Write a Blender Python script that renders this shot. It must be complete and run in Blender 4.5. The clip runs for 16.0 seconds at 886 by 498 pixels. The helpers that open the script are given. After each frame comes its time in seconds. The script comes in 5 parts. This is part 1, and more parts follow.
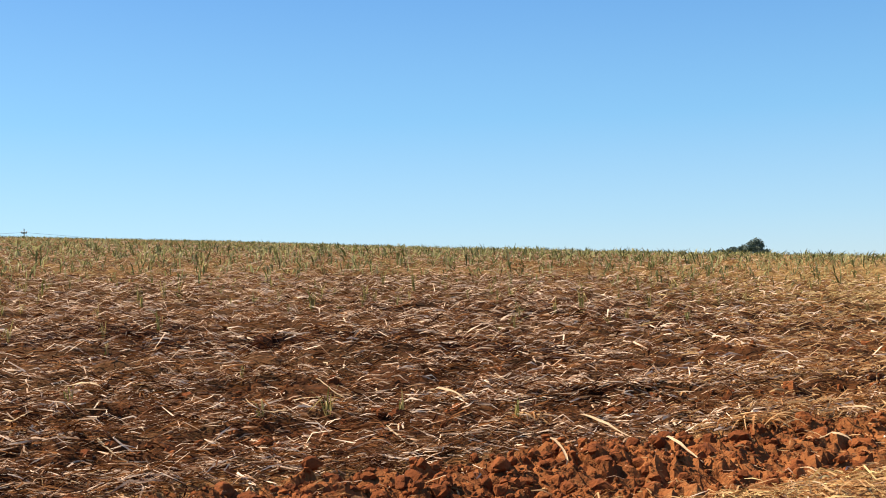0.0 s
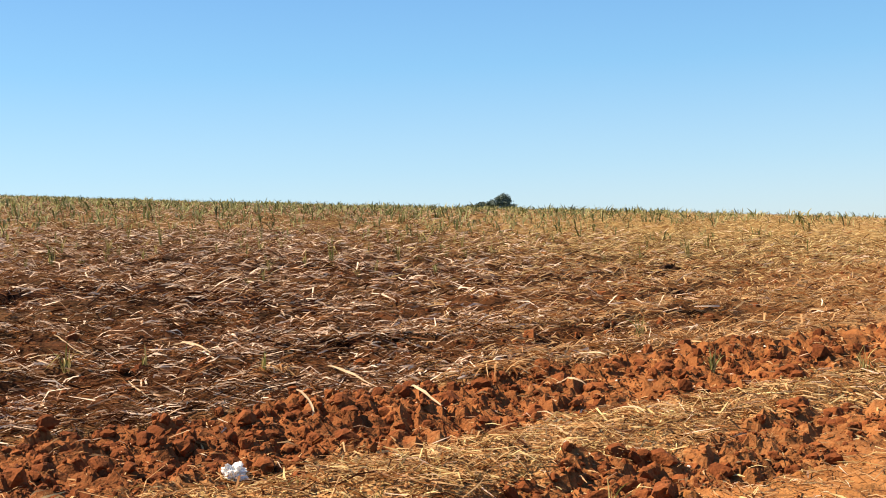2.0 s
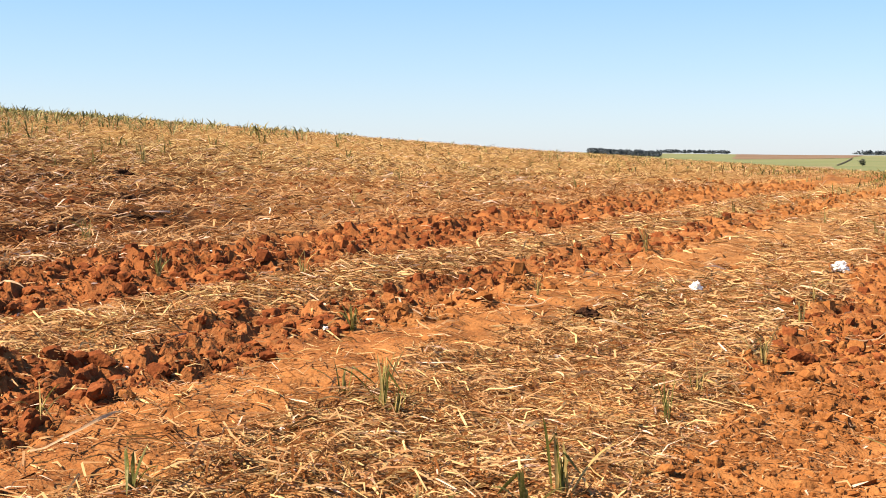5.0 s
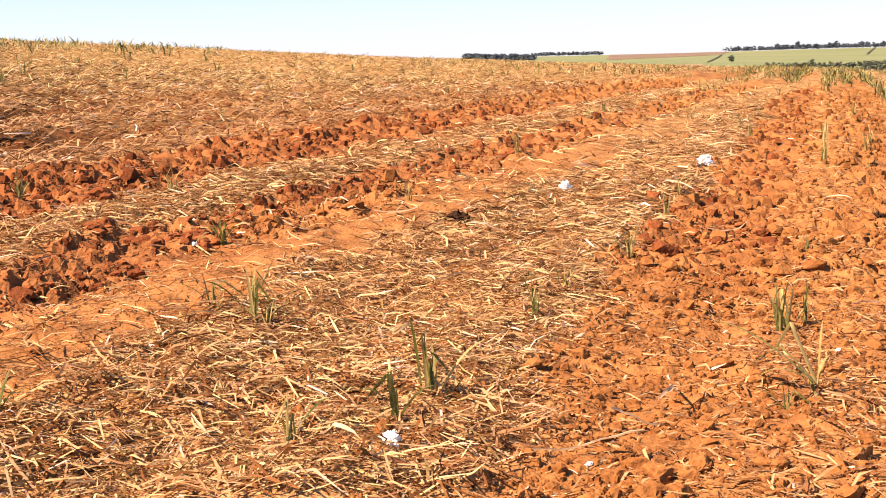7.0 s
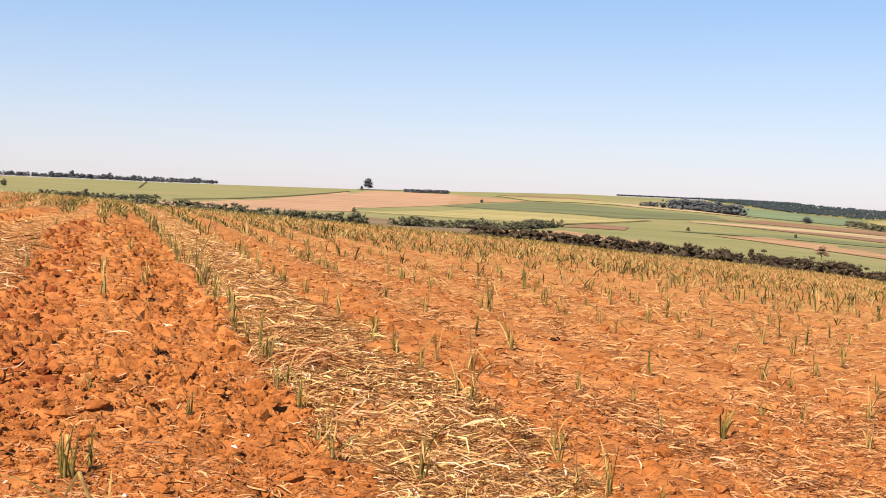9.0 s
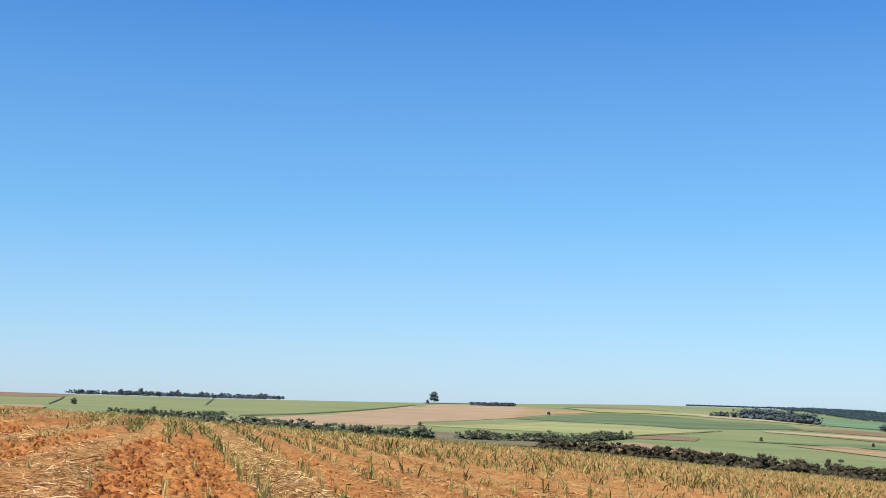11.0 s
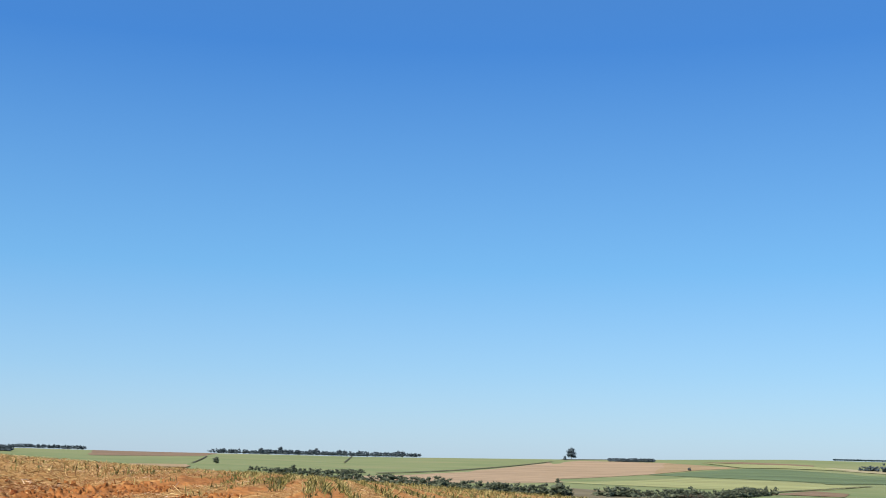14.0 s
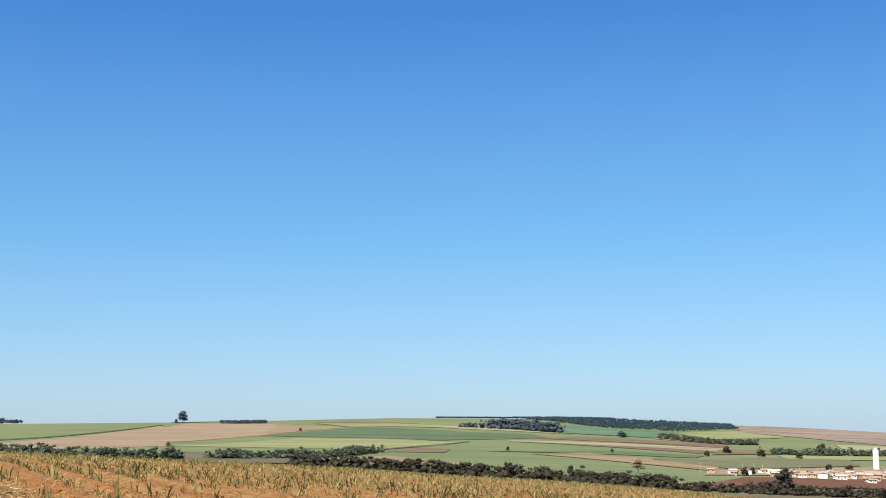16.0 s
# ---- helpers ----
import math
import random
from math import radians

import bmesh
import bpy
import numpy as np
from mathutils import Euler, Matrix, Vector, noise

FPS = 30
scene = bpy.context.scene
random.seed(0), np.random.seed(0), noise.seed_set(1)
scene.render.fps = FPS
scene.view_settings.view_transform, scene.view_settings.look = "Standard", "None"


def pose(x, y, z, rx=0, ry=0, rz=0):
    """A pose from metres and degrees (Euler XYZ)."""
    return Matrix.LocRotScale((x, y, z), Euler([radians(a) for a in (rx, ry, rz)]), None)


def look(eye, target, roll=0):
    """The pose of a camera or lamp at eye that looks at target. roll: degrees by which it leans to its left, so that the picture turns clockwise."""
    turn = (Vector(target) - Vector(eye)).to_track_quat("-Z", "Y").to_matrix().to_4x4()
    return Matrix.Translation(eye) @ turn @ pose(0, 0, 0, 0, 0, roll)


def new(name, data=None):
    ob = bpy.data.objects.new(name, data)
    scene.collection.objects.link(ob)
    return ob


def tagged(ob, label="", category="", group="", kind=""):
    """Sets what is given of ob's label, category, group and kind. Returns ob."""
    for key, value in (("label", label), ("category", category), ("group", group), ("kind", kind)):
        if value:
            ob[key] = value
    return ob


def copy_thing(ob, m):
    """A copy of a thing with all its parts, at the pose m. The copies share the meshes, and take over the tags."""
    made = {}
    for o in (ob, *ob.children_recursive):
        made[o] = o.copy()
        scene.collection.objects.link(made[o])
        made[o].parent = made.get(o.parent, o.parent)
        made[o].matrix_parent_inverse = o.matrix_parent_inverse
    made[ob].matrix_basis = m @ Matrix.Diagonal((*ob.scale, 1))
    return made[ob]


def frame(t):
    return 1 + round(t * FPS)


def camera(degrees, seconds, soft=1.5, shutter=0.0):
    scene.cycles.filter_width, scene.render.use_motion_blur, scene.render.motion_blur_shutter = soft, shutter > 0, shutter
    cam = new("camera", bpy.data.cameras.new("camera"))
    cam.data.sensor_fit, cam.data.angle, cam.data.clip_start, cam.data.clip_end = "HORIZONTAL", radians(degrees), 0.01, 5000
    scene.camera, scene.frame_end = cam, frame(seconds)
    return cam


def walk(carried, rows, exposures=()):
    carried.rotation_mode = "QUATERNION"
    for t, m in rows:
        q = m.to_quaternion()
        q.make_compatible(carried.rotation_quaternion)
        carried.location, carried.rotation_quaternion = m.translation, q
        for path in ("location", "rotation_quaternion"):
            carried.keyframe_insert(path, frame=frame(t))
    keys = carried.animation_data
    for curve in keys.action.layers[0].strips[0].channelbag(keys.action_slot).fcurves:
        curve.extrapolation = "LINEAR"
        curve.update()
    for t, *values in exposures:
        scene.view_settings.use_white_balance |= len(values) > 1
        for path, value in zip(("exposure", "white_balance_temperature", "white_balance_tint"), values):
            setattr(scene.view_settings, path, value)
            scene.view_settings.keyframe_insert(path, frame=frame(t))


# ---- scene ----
cam = camera(38.72, 16.0, soft=1.0)
# seconds, east, north, height, bearing, climb and lean of the camera
PATH = [
    (0.0, -0.068, -0.123, 1.558, -69.36, 2.83, 1.70),
    (0.5, -0.057, -0.128, 1.561, -66.14, 3.14, 1.41),
    (1.0, -0.051, -0.114, 1.550, -63.66, 2.62, 1.40),
    (1.5, -0.064, -0.093, 1.550, -61.01, 1.17, 1.69),
    (2.0, -0.069, -0.081, 1.541, -58.24, 0.40, 2.04),
    (2.5, -0.068, -0.067, 1.534, -54.30, 0.02, 1.27),
    (3.0, -0.052, -0.059, 1.530, -49.53, -0.48, 1.92),
    (3.5, -0.022, -0.048, 1.527, -42.97, -1.25, 2.09),
    (4.0, -0.018, -0.037, 1.521, -37.62, -2.46, 1.48),
    (4.2, -0.030, -0.016, 1.503, -36.63, -2.71, 0.90),
    (6.3, 0.065, -0.057, 1.494, -31.17, -6.67, 1.48),
    (6.5, 0.067, -0.038, 1.489, -30.73, -7.11, 1.92),
    (7.0, 0.067, -0.008, 1.481, -28.82, -8.25, 1.88),
    (7.5, 0.046, 0.059, 1.498, -19.01, -8.04, -0.01),
    (8.0, -0.018, 0.107, 1.508, -11.54, -5.69, 0.14),
    (8.5, -0.055, 0.120, 1.513, -3.12, -4.23, -1.12),
    (9.0, -0.033, 0.115, 1.523, 3.49, -2.33, -2.23),
    (9.5, 0.023, 0.109, 1.554, 1.92, 1.89, -1.65),
    (9.7, 0.038, 0.100, 1.560, 1.55, 2.56, -1.40),
    (11.8, 0.025, 0.044, 1.578, -2.20, 9.36, -1.86),
    (12.0, 0.024, 0.040, 1.580, -3.37, 9.63, -1.81),
    (12.5, 0.021, 0.031, 1.583, -7.92, 10.48, -1.88),
    (13.0, 0.019, 0.026, 1.586, -11.01, 10.22, -2.21),
    (13.5, 0.018, 0.023, 1.588, -10.88, 9.91, -1.70),
    (14.0, 0.016, 0.021, 1.590, -5.92, 9.61, -1.07),
    (14.5, 0.015, 0.023, 1.591, -0.71, 9.66, -1.10),
    (15.0, 0.014, 0.023, 1.592, 3.25, 10.03, -1.05),
    (15.5, 0.013, 0.022, 1.593, 7.60, 10.03, -0.96),
    (16.0, 0.013, 0.021, 1.593, 11.58, 8.02, 0.25),
]
# seconds, stops, kelvin, tint
EXPOSURES = [(0.0, 1.27, 7450, 9), (1.5, 1.31, 7650, 10), (3.0, 1.37, 7850, 13), (4.2, 1.4, 7800, 17), (6.3, 1.55, 8500, 22), (7.0, 1.68, 8400, 29), (7.5, 1.78, 8450, 28), (8.0, 1.7, 8700, 39), (8.5, 1.47, 8550, 37), (9.0, 1.3, 8800, 32), (9.7, 1.2, 7750, 19), (11.8, 1.03, 6500, 8), (16.0, 0.97, 6500, 8)]
walk(cam, [(t, pose(x, y, z, 90 + climb, 0, -bearing) @ pose(0, 0, 0, 0, 0, -lean)) for t, x, y, z, bearing, climb, lean in PATH],
     exposures=EXPOSURES)

# ---- daylight ----
SUN_AZ, SUN_EL = -138, 47
world = bpy.data.worlds.new("sky")
scene.world = world
world.use_nodes = True
wn = world.node_tree.nodes
sky = wn.new("ShaderNodeTexSky")
sky.sky_type = "NISHITA"
sky.sun_disc = False
sky.sun_elevation, sky.sun_rotation = radians(SUN_EL), radians(SUN_AZ % 360)
sky.altitude, sky.air_density, sky.dust_density, sky.ozone_density = 700, 1.0, 1.1, 2.0
wn["Background"].inputs["Strength"].default_value = .055
wl = world.node_tree.links
# light scattered many times over: pale at the horizon, deep blue higher up in the dry upland air
up, rise = wn.new("ShaderNodeTexCoord"), wn.new("ShaderNodeSeparateXYZ")
wl.new(up.outputs["Generated"], rise.inputs[0])
air = wn.new("ShaderNodeValToRGB")
STOPS = [(0.0, (.38, .447, .557)), (.07, (.232, .383, .56)), (.15, (.113, .307, .55)), (.32, (.022, .145, .46)), (.55, (.07, .16, .36)), (1.0, (.085, .15, .29))]
while len(air.color_ramp.elements) < len(STOPS):
    air.color_ramp.elements.new(.5)
for el, (at, colour) in zip(air.color_ramp.elements, STOPS):
    el.position, el.color = at, (*colour, 1)
wl.new(rise.outputs["Z"], air.inputs["Fac"])
scaled, clear, both = [wn.new("ShaderNodeMix") for _ in range(3)]
for node, kind in ((scaled, "MULTIPLY"), (clear, "MULTIPLY"), (both, "MIX")):
    node.data_type, node.blend_type = "RGBA", kind
    node.inputs[0].default_value = 1.0
scaled.inputs[7].default_value = (14.3, 14.3, 14.3, 1)
clear.inputs[7].default_value = (.78, 1.145, 1.46, 1)
both.inputs[0].default_value = .62
wl.new(air.outputs["Color"], scaled.inputs[6])
wl.new(sky.outputs["Color"], clear.inputs[6])
wl.new(clear.outputs[2], both.inputs[6])
wl.new(scaled.outputs[2], both.inputs[7])
wl.new(both.outputs[2], wn["Background"].inputs["Color"])
sun_data = bpy.data.lights.new("sun", "SUN")
sun_data.energy, sun_data.angle, sun_data.color = 5.0, radians(.53), (1.0, .9, .76)
sun = new("sun", sun_data)
a, e = radians(SUN_AZ), radians(SUN_EL)
sun.matrix_world = look((900 * math.sin(a) * math.cos(e), 900 * math.cos(a) * math.cos(e), 900 * math.sin(e)), (0, 0, 0))


# ---- materials ----
def material(name, low, high, rough=.9, scale=4.0, bump=0.0, bump_scale=40.0, stretch=None, spread=0.0, spec=.25, third=None, through_light=0.0):
    """Two base colours mixed by noise at two sizes, with fine relief; spread: change from piece to piece."""
    m = bpy.data.materials.new(name)
    m.use_nodes = True
    n, l = m.node_tree.nodes, m.node_tree.links
    b = n["Principled BSDF"]
    b.inputs["Roughness"].default_value = rough
    b.inputs["Specular IOR Level"].default_value = spec
    geo = n.new("ShaderNodeNewGeometry")
    vec = geo.outputs["Position"]
    if stretch:
        mp = n.new("ShaderNodeMapping")
        mp.inputs["Scale"].default_value = stretch
        l.new(vec, mp.inputs["Vector"])
        vec = mp.outputs["Vector"]
    big, fine = n.new("ShaderNodeTexNoise"), n.new("ShaderNodeTexNoise")
    big.inputs["Scale"].default_value, fine.inputs["Scale"].default_value = scale, scale * 9
    big.inputs["Detail"].default_value, fine.inputs["Detail"].default_value = 3, 4
    l.new(vec, big.inputs["Vector"])
    l.new(vec, fine.inputs["Vector"])
    mean = n.new("ShaderNodeMath")
    mean.operation = "ADD"
    l.new(big.outputs["Fac"], mean.inputs[0])
    l.new(fine.outputs["Fac"], mean.inputs[1])
    ramp = n.new("ShaderNodeValToRGB")
    ramp.color_ramp.elements[0].color, ramp.color_ramp.elements[1].color = (*low, 1), (*high, 1)
    ramp.color_ramp.elements[0].position, ramp.color_ramp.elements[1].position = .3, .7
    if third:
        extra = ramp.color_ramp.elements.new(.55)
        extra.color = (*third, 1)
    half = n.new("ShaderNodeMath")
    half.operation = "MULTIPLY_ADD"
    half.inputs[1].default_value, half.inputs[2].default_value = .5, 0
    l.new(mean.outputs[0], half.inputs[0])
    fac = half.outputs[0]
    if spread:
        r1 = n.new("ShaderNodeMath")
        r1.operation = "MULTIPLY_ADD"
        l.new(geo.outputs["Random Per Island"], r1.inputs[0])
        r1.inputs[1].default_value, r1.inputs[2].default_value = spread, -.5 * spread
        r2 = n.new("ShaderNodeMath")
        r2.operation = "ADD"
        l.new(r1.outputs[0], r2.inputs[0])
        l.new(fac, r2.inputs[1])
        fac = r2.outputs[0]
    l.new(fac, ramp.inputs["Fac"])
    l.new(ramp.outputs["Color"], b.inputs["Base Color"])
    if through_light:
        thin, both = n.new("ShaderNodeBsdfTranslucent"), n.new("ShaderNodeMixShader")
        both.inputs[0].default_value = through_light
        l.new(ramp.outputs["Color"], thin.inputs["Color"])
        l.new(b.outputs[0], both.inputs[1])
        l.new(thin.outputs[0], both.inputs[2])
        l.new(both.outputs[0], n["Material Output"].inputs["Surface"])
    if bump:
        bn = n.new("ShaderNodeTexNoise")
        bn.inputs["Scale"].default_value, bn.inputs["Detail"].default_value = bump_scale, 5
        l.new(geo.outputs["Position"], bn.inputs["Vector"])
        bp = n.new("ShaderNodeBump")
        bp.inputs["Strength"].default_value, bp.inputs["Distance"].default_value = bump, 1.0 / bump_scale
        l.new(bn.outputs["Fac"], bp.inputs["Height"])
        l.new(bp.outputs["Normal"], b.inputs["Normal"])
    return m


def plain(name, colour, rough=.6, metal=0.0):
    m = material(name, [c * .88 for c in colour], [min(c * 1.08, 1) for c in colour], rough, 1.5)
    m.node_tree.nodes["Principled BSDF"].inputs["Metallic"].default_value = metal
    return m


SOIL_DARK, SOIL, SOIL_PALE = (.13, .046, .015), (.225, .091, .03), (.305, .135, .048)
clod_mat = material("red_clod_soil", SOIL_DARK, SOIL_PALE, 1.0, 5, .6, 45, spread=.12, third=SOIL, spec=.05)
DAMP_DARK, DAMP, DAMP_PALE = (0.085, 0.024, 0.0095), (0.162, 0.049, 0.0175), (0.23, 0.079, 0.028)
damp_clod_mat = material("damp_clod_soil", DAMP_DARK, DAMP_PALE, 1.0, 5, .6, 45, spread=.2, third=DAMP, spec=.08)
straw_mat = material("dry_cane_straw", (.18, .072, .026), (.5, .32, .168), .85, 3, spread=.95, spec=.03, third=(.38, .199, .094), through_light=.36)
brown_straw_mat = material("rotting_cane_straw", (0.03, 0.0085, 0.0034), (0.19, 0.08, 0.031), .9, 3, spread=1.0, spec=.05, third=(0.1, 0.034, 0.0105), through_light=.15)
khaki_straw_mat = material("sunbleached_cane_straw", (.15, .085, .032), (.6, .46, .235), .85, 3, spread=.9, spec=.03, third=(.42, .29, .13), through_light=.3)
pale_straw_mat = material("weathered_cane_straw", (.11, .047, .024), (.68, .515, .4), .85, 3, spread=.9, spec=.03, third=(.43, .27, .18), through_light=.2)
leaf_litter_mat = material("bleached_cane_leaf", (0.4, 0.27, 0.15), (0.66, 0.52, 0.37), .7, 7, .2, 120, (1, 1, 1), spread=.3, spec=.05, through_light=.4)
cane_mat = material("green_cane_leaf", (0.034, 0.043, 0.011), (0.24, 0.21, 0.075), .5, 9, spread=1.0, spec=.2, third=(0.098, 0.108, 0.026), through_light=.35)
cane_slope_mat = material("grey_green_cane_leaf", (0.06, 0.068, 0.024), (0.29, 0.28, 0.13), .6, 9, spread=1.0, spec=.12, third=(0.145, 0.158, 0.058), through_light=.35)
cane_pale_mat = material("sunburnt_cane_leaf", (0.0877, 0.0877, 0.0256), (0.365, 0.307, 0.132), .6, 9, spread=1.0, spec=.12, third=(0.219, 0.198, 0.0658), through_light=.4)
cane_dry_mat = material("yellowing_cane_leaf", (0.219, 0.161, 0.0512), (0.424, 0.343, 0.146), .6, 9, spread=.6, spec=.15, through_light=.35)
foliage_mat = material("dark_foliage", (0.03, 0.042, 0.027), (0.066, 0.078, 0.05), .7, .15, spread=.7)
foliage_brown_mat = material("dusty_brown_foliage", (0.0212, 0.018, 0.0115), (0.0382, 0.033, 0.021), .8, .12, spread=.5)
bare_mat = material("leafless_twigs", (.1, .07, .05), (.22, .16, .12), .85, .4, spread=.6)
bark_mat = material("tree_bark", (.06, .045, .03), (.16, .12, .085), .9, 2, .5, 12)
# blue of the distant air is mixed into this foliage colour
hazed_wood_mat = material("hazy_eucalyptus_wood", (0.026, 0.042, 0.055), (0.048, 0.068, 0.084), .8, .05, spread=.4)
# darker copy of the wood above, with canopy shade and haze in its colour
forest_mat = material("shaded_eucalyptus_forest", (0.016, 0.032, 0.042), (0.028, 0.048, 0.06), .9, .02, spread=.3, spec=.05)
# lighter and bluer than the leaves themselves: aerial haze painted in
crest_tree_mat = material("hazed_blue_foliage", (0.0448, 0.0689, 0.0629), (0.096, 0.131, 0.113), .8, .3, spread=.5)
plastic_mat = material("white_plastic", (.82, .8, .76), (.92, .9, .87), .4, 12, .3, 50, spec=.4, through_light=.25)


def ground_material():
    """Red soil with litter; where the sheet is far off, crops and pasture in broad patches."""
    m = bpy.data.materials.new("field_ground")
    m.use_nodes = True
    n, l = m.node_tree.nodes, m.node_tree.links
    b = n["Principled BSDF"]
    b.inputs["Roughness"].default_value, b.inputs["Specular IOR Level"].default_value = 1.0, .05
    geo = n.new("ShaderNodeNewGeometry")

    def noise_tex(scale, detail=4, stretch=None):
        t = n.new("ShaderNodeTexNoise")
        t.inputs["Scale"].default_value, t.inputs["Detail"].default_value = scale, detail
        src = geo.outputs["Position"]
        if stretch:
            mp = n.new("ShaderNodeMapping")
            mp.inputs["Scale"].default_value = stretch
            l.new(src, mp.inputs["Vector"])
            src = mp.outputs["Vector"]
        l.new(src, t.inputs["Vector"])
        return t.outputs["Fac"]

    def ramp(fac, *stops):
        r = n.new("ShaderNodeValToRGB")
        els = r.color_ramp.elements
        while len(els) < len(stops):
            els.new(.5)
        for el, (p, c) in zip(els, stops):
            el.position, el.color = p, (*c, 1)
        l.new(fac, r.inputs["Fac"])
        return r.outputs["Color"]

    def mix(fac, c1, c2):
        x = n.new("ShaderNodeMix")
        x.data_type = "RGBA"
        l.new(fac, x.inputs[0])
        l.new(c1, x.inputs[6])
        l.new(c2, x.inputs[7])
        return x.outputs[2]

    def attr(name):
        x = n.new("ShaderNodeAttribute")
        x.attribute_name = name
        return x.outputs["Fac"]

    soil = ramp(noise_tex(3.5, 6), (.3, SOIL_DARK), (.5, SOIL), (.72, SOIL_PALE))
    wet = ramp(noise_tex(3.5, 6), (.3, DAMP_DARK), (.5, DAMP), (.72, DAMP_PALE))
    soil = mix(attr("damp"), soil, wet)
    fine = ramp(noise_tex(60, 4, (.6, 1, 1)), (.34, (.2, .086, .033)), (.5, (.34, .18, .076)), (.66, (.44, .275, .128)))
    near = mix(attr("litter"), soil, fine)
    # old-litter soil, painted near black for the shade between straws
    aged_shade = ramp(noise_tex(14, 6, (.7, 1, 1)), (.44, (0.011, 0.0033, 0.0019)), (.58, (0.03, 0.0085, 0.0037)), (.74, (0.072, 0.026, 0.0118)))
    near = mix(attr("aged_shade"), near, aged_shade)
    mat_straw = ramp(noise_tex(9, 6, (.4, 1, 1)), (.32, (0.145, 0.068, 0.024)), (.5, (0.245, 0.146, 0.056)), (.66, (0.315, 0.215, 0.096)))
    near = mix(attr("matted"), near, mat_straw)
    crops = ramp(noise_tex(.006, 3), (.35, (0.104, 0.141, 0.066)), (.52, (0.132, 0.163, 0.079)), (.68, (0.162, 0.17, 0.092)))
    streak = ramp(noise_tex(.03, 6, (.12, 1, 1)), (.3, (0.086, 0.12, 0.056)), (.7, (0.17, 0.172, 0.096)))
    half = n.new("ShaderNodeValue")
    half.outputs[0].default_value = .5
    far = mix(half.outputs[0], crops, streak)
    l.new(mix(attr("pasture"), near, far), b.inputs["Base Color"])
    bp = n.new("ShaderNodeBump")
    bp.inputs["Strength"].default_value, bp.inputs["Distance"].default_value = .8, .02
    l.new(noise_tex(48, 6), bp.inputs["Height"])
    wide = n.new("ShaderNodeBump")
    wide.inputs["Strength"].default_value, wide.inputs["Distance"].default_value = .35, .1
    l.new(noise_tex(4.5, 6), wide.inputs["Height"])
    l.new(bp.outputs["Normal"], wide.inputs["Normal"])
    l.new(wide.outputs["Normal"], b.inputs["Normal"])
    return m


ground_mat = ground_material()

# ---- terrain: one sheet from the stubble field over the valley to the far ridge ----
CREST_AZ = [-180, -90, -60, -40, -27, -17, -10, 0, 10, 20, 25, 35, 60, 180]
CREST_EL = [2.0, 3.7, 2.3, 1.15, .25, -.4, -.9, -1.45, -2.1, -2.75, -3.2, -4.0, -4.5, 2.0]
RIDGE_AZ = [-180, -30, -18, -9.5, 0, 4.4, 9.4, 14.5, 17, 19.5, 24.4, 26.8, 30.5, 40, 60, 180]
RIDGE_EL = [.3, .35, .24, .21, .28, .34, .43, .38, .33, .23, .03, -.08, -.31, -.7, -.6, .3]
SWELL_AZ = [-180, -120, -95, -88.7, -79, -69, -58.8, -50, -41, -30, -22, -13, -8, -3, 2, 7, 12, 17, 20.5, 24.3, 30, 45, 180]
SWELL = [0, 0, -48.9, -41.1, -37.4, -3.7, 14.1, 14.3, 31.0, 62.0, 44.0, 8.0, 4.0, -8.5, -19.6, -24.8, -9.6, -9.9, -4.2, 16.4, 38.4, 0.0, 0]
EYE, VALLEY, RIDGE, BOW = 1.6, 600.0, 2400.0, .55


def smooth(a, b, v):
    t = np.clip((v - a) / (b - a), 0, 1)
    return t * t * (3 - 2 * t)


def far_band(az):
    low = np.minimum(np.interp(az, CREST_AZ, CREST_EL) - .7, -1.2)
    return low, np.interp(az, RIDGE_AZ, RIDGE_EL)


def lattice(x, y, seed):
    h = (x.astype(np.int64) * 374761393 + y.astype(np.int64) * 668265263 + seed * 974634777) & 0xFFFFFFFF
    h = ((h ^ (h >> 13)) * 1274126177) & 0xFFFFFFFF
    h = ((h ^ (h >> 16)) * 846822519) & 0xFFFFFFFF
    return ((h ^ (h >> 15)) & 0xFFFFFF) / float(0xFFFFFF)


def value_noise(x, y, size, seed):
    """Smooth noise from 0 to 1 with cells of that size in metres."""
    x, y = np.asarray(x, float) / size, np.asarray(y, float) / size
    ix, iy = np.floor(x), np.floor(y)
    fx, fy = x - ix, y - iy
    fx, fy = fx * fx * (3 - 2 * fx), fy * fy * (3 - 2 * fy)
    a, b = lattice(ix, iy, seed), lattice(ix + 1, iy, seed)
    c, d = lattice(ix, iy + 1, seed), lattice(ix + 1, iy + 1, seed)
    return (a + (b - a) * fx) * (1 - fy) + (c + (d - c) * fx) * fy


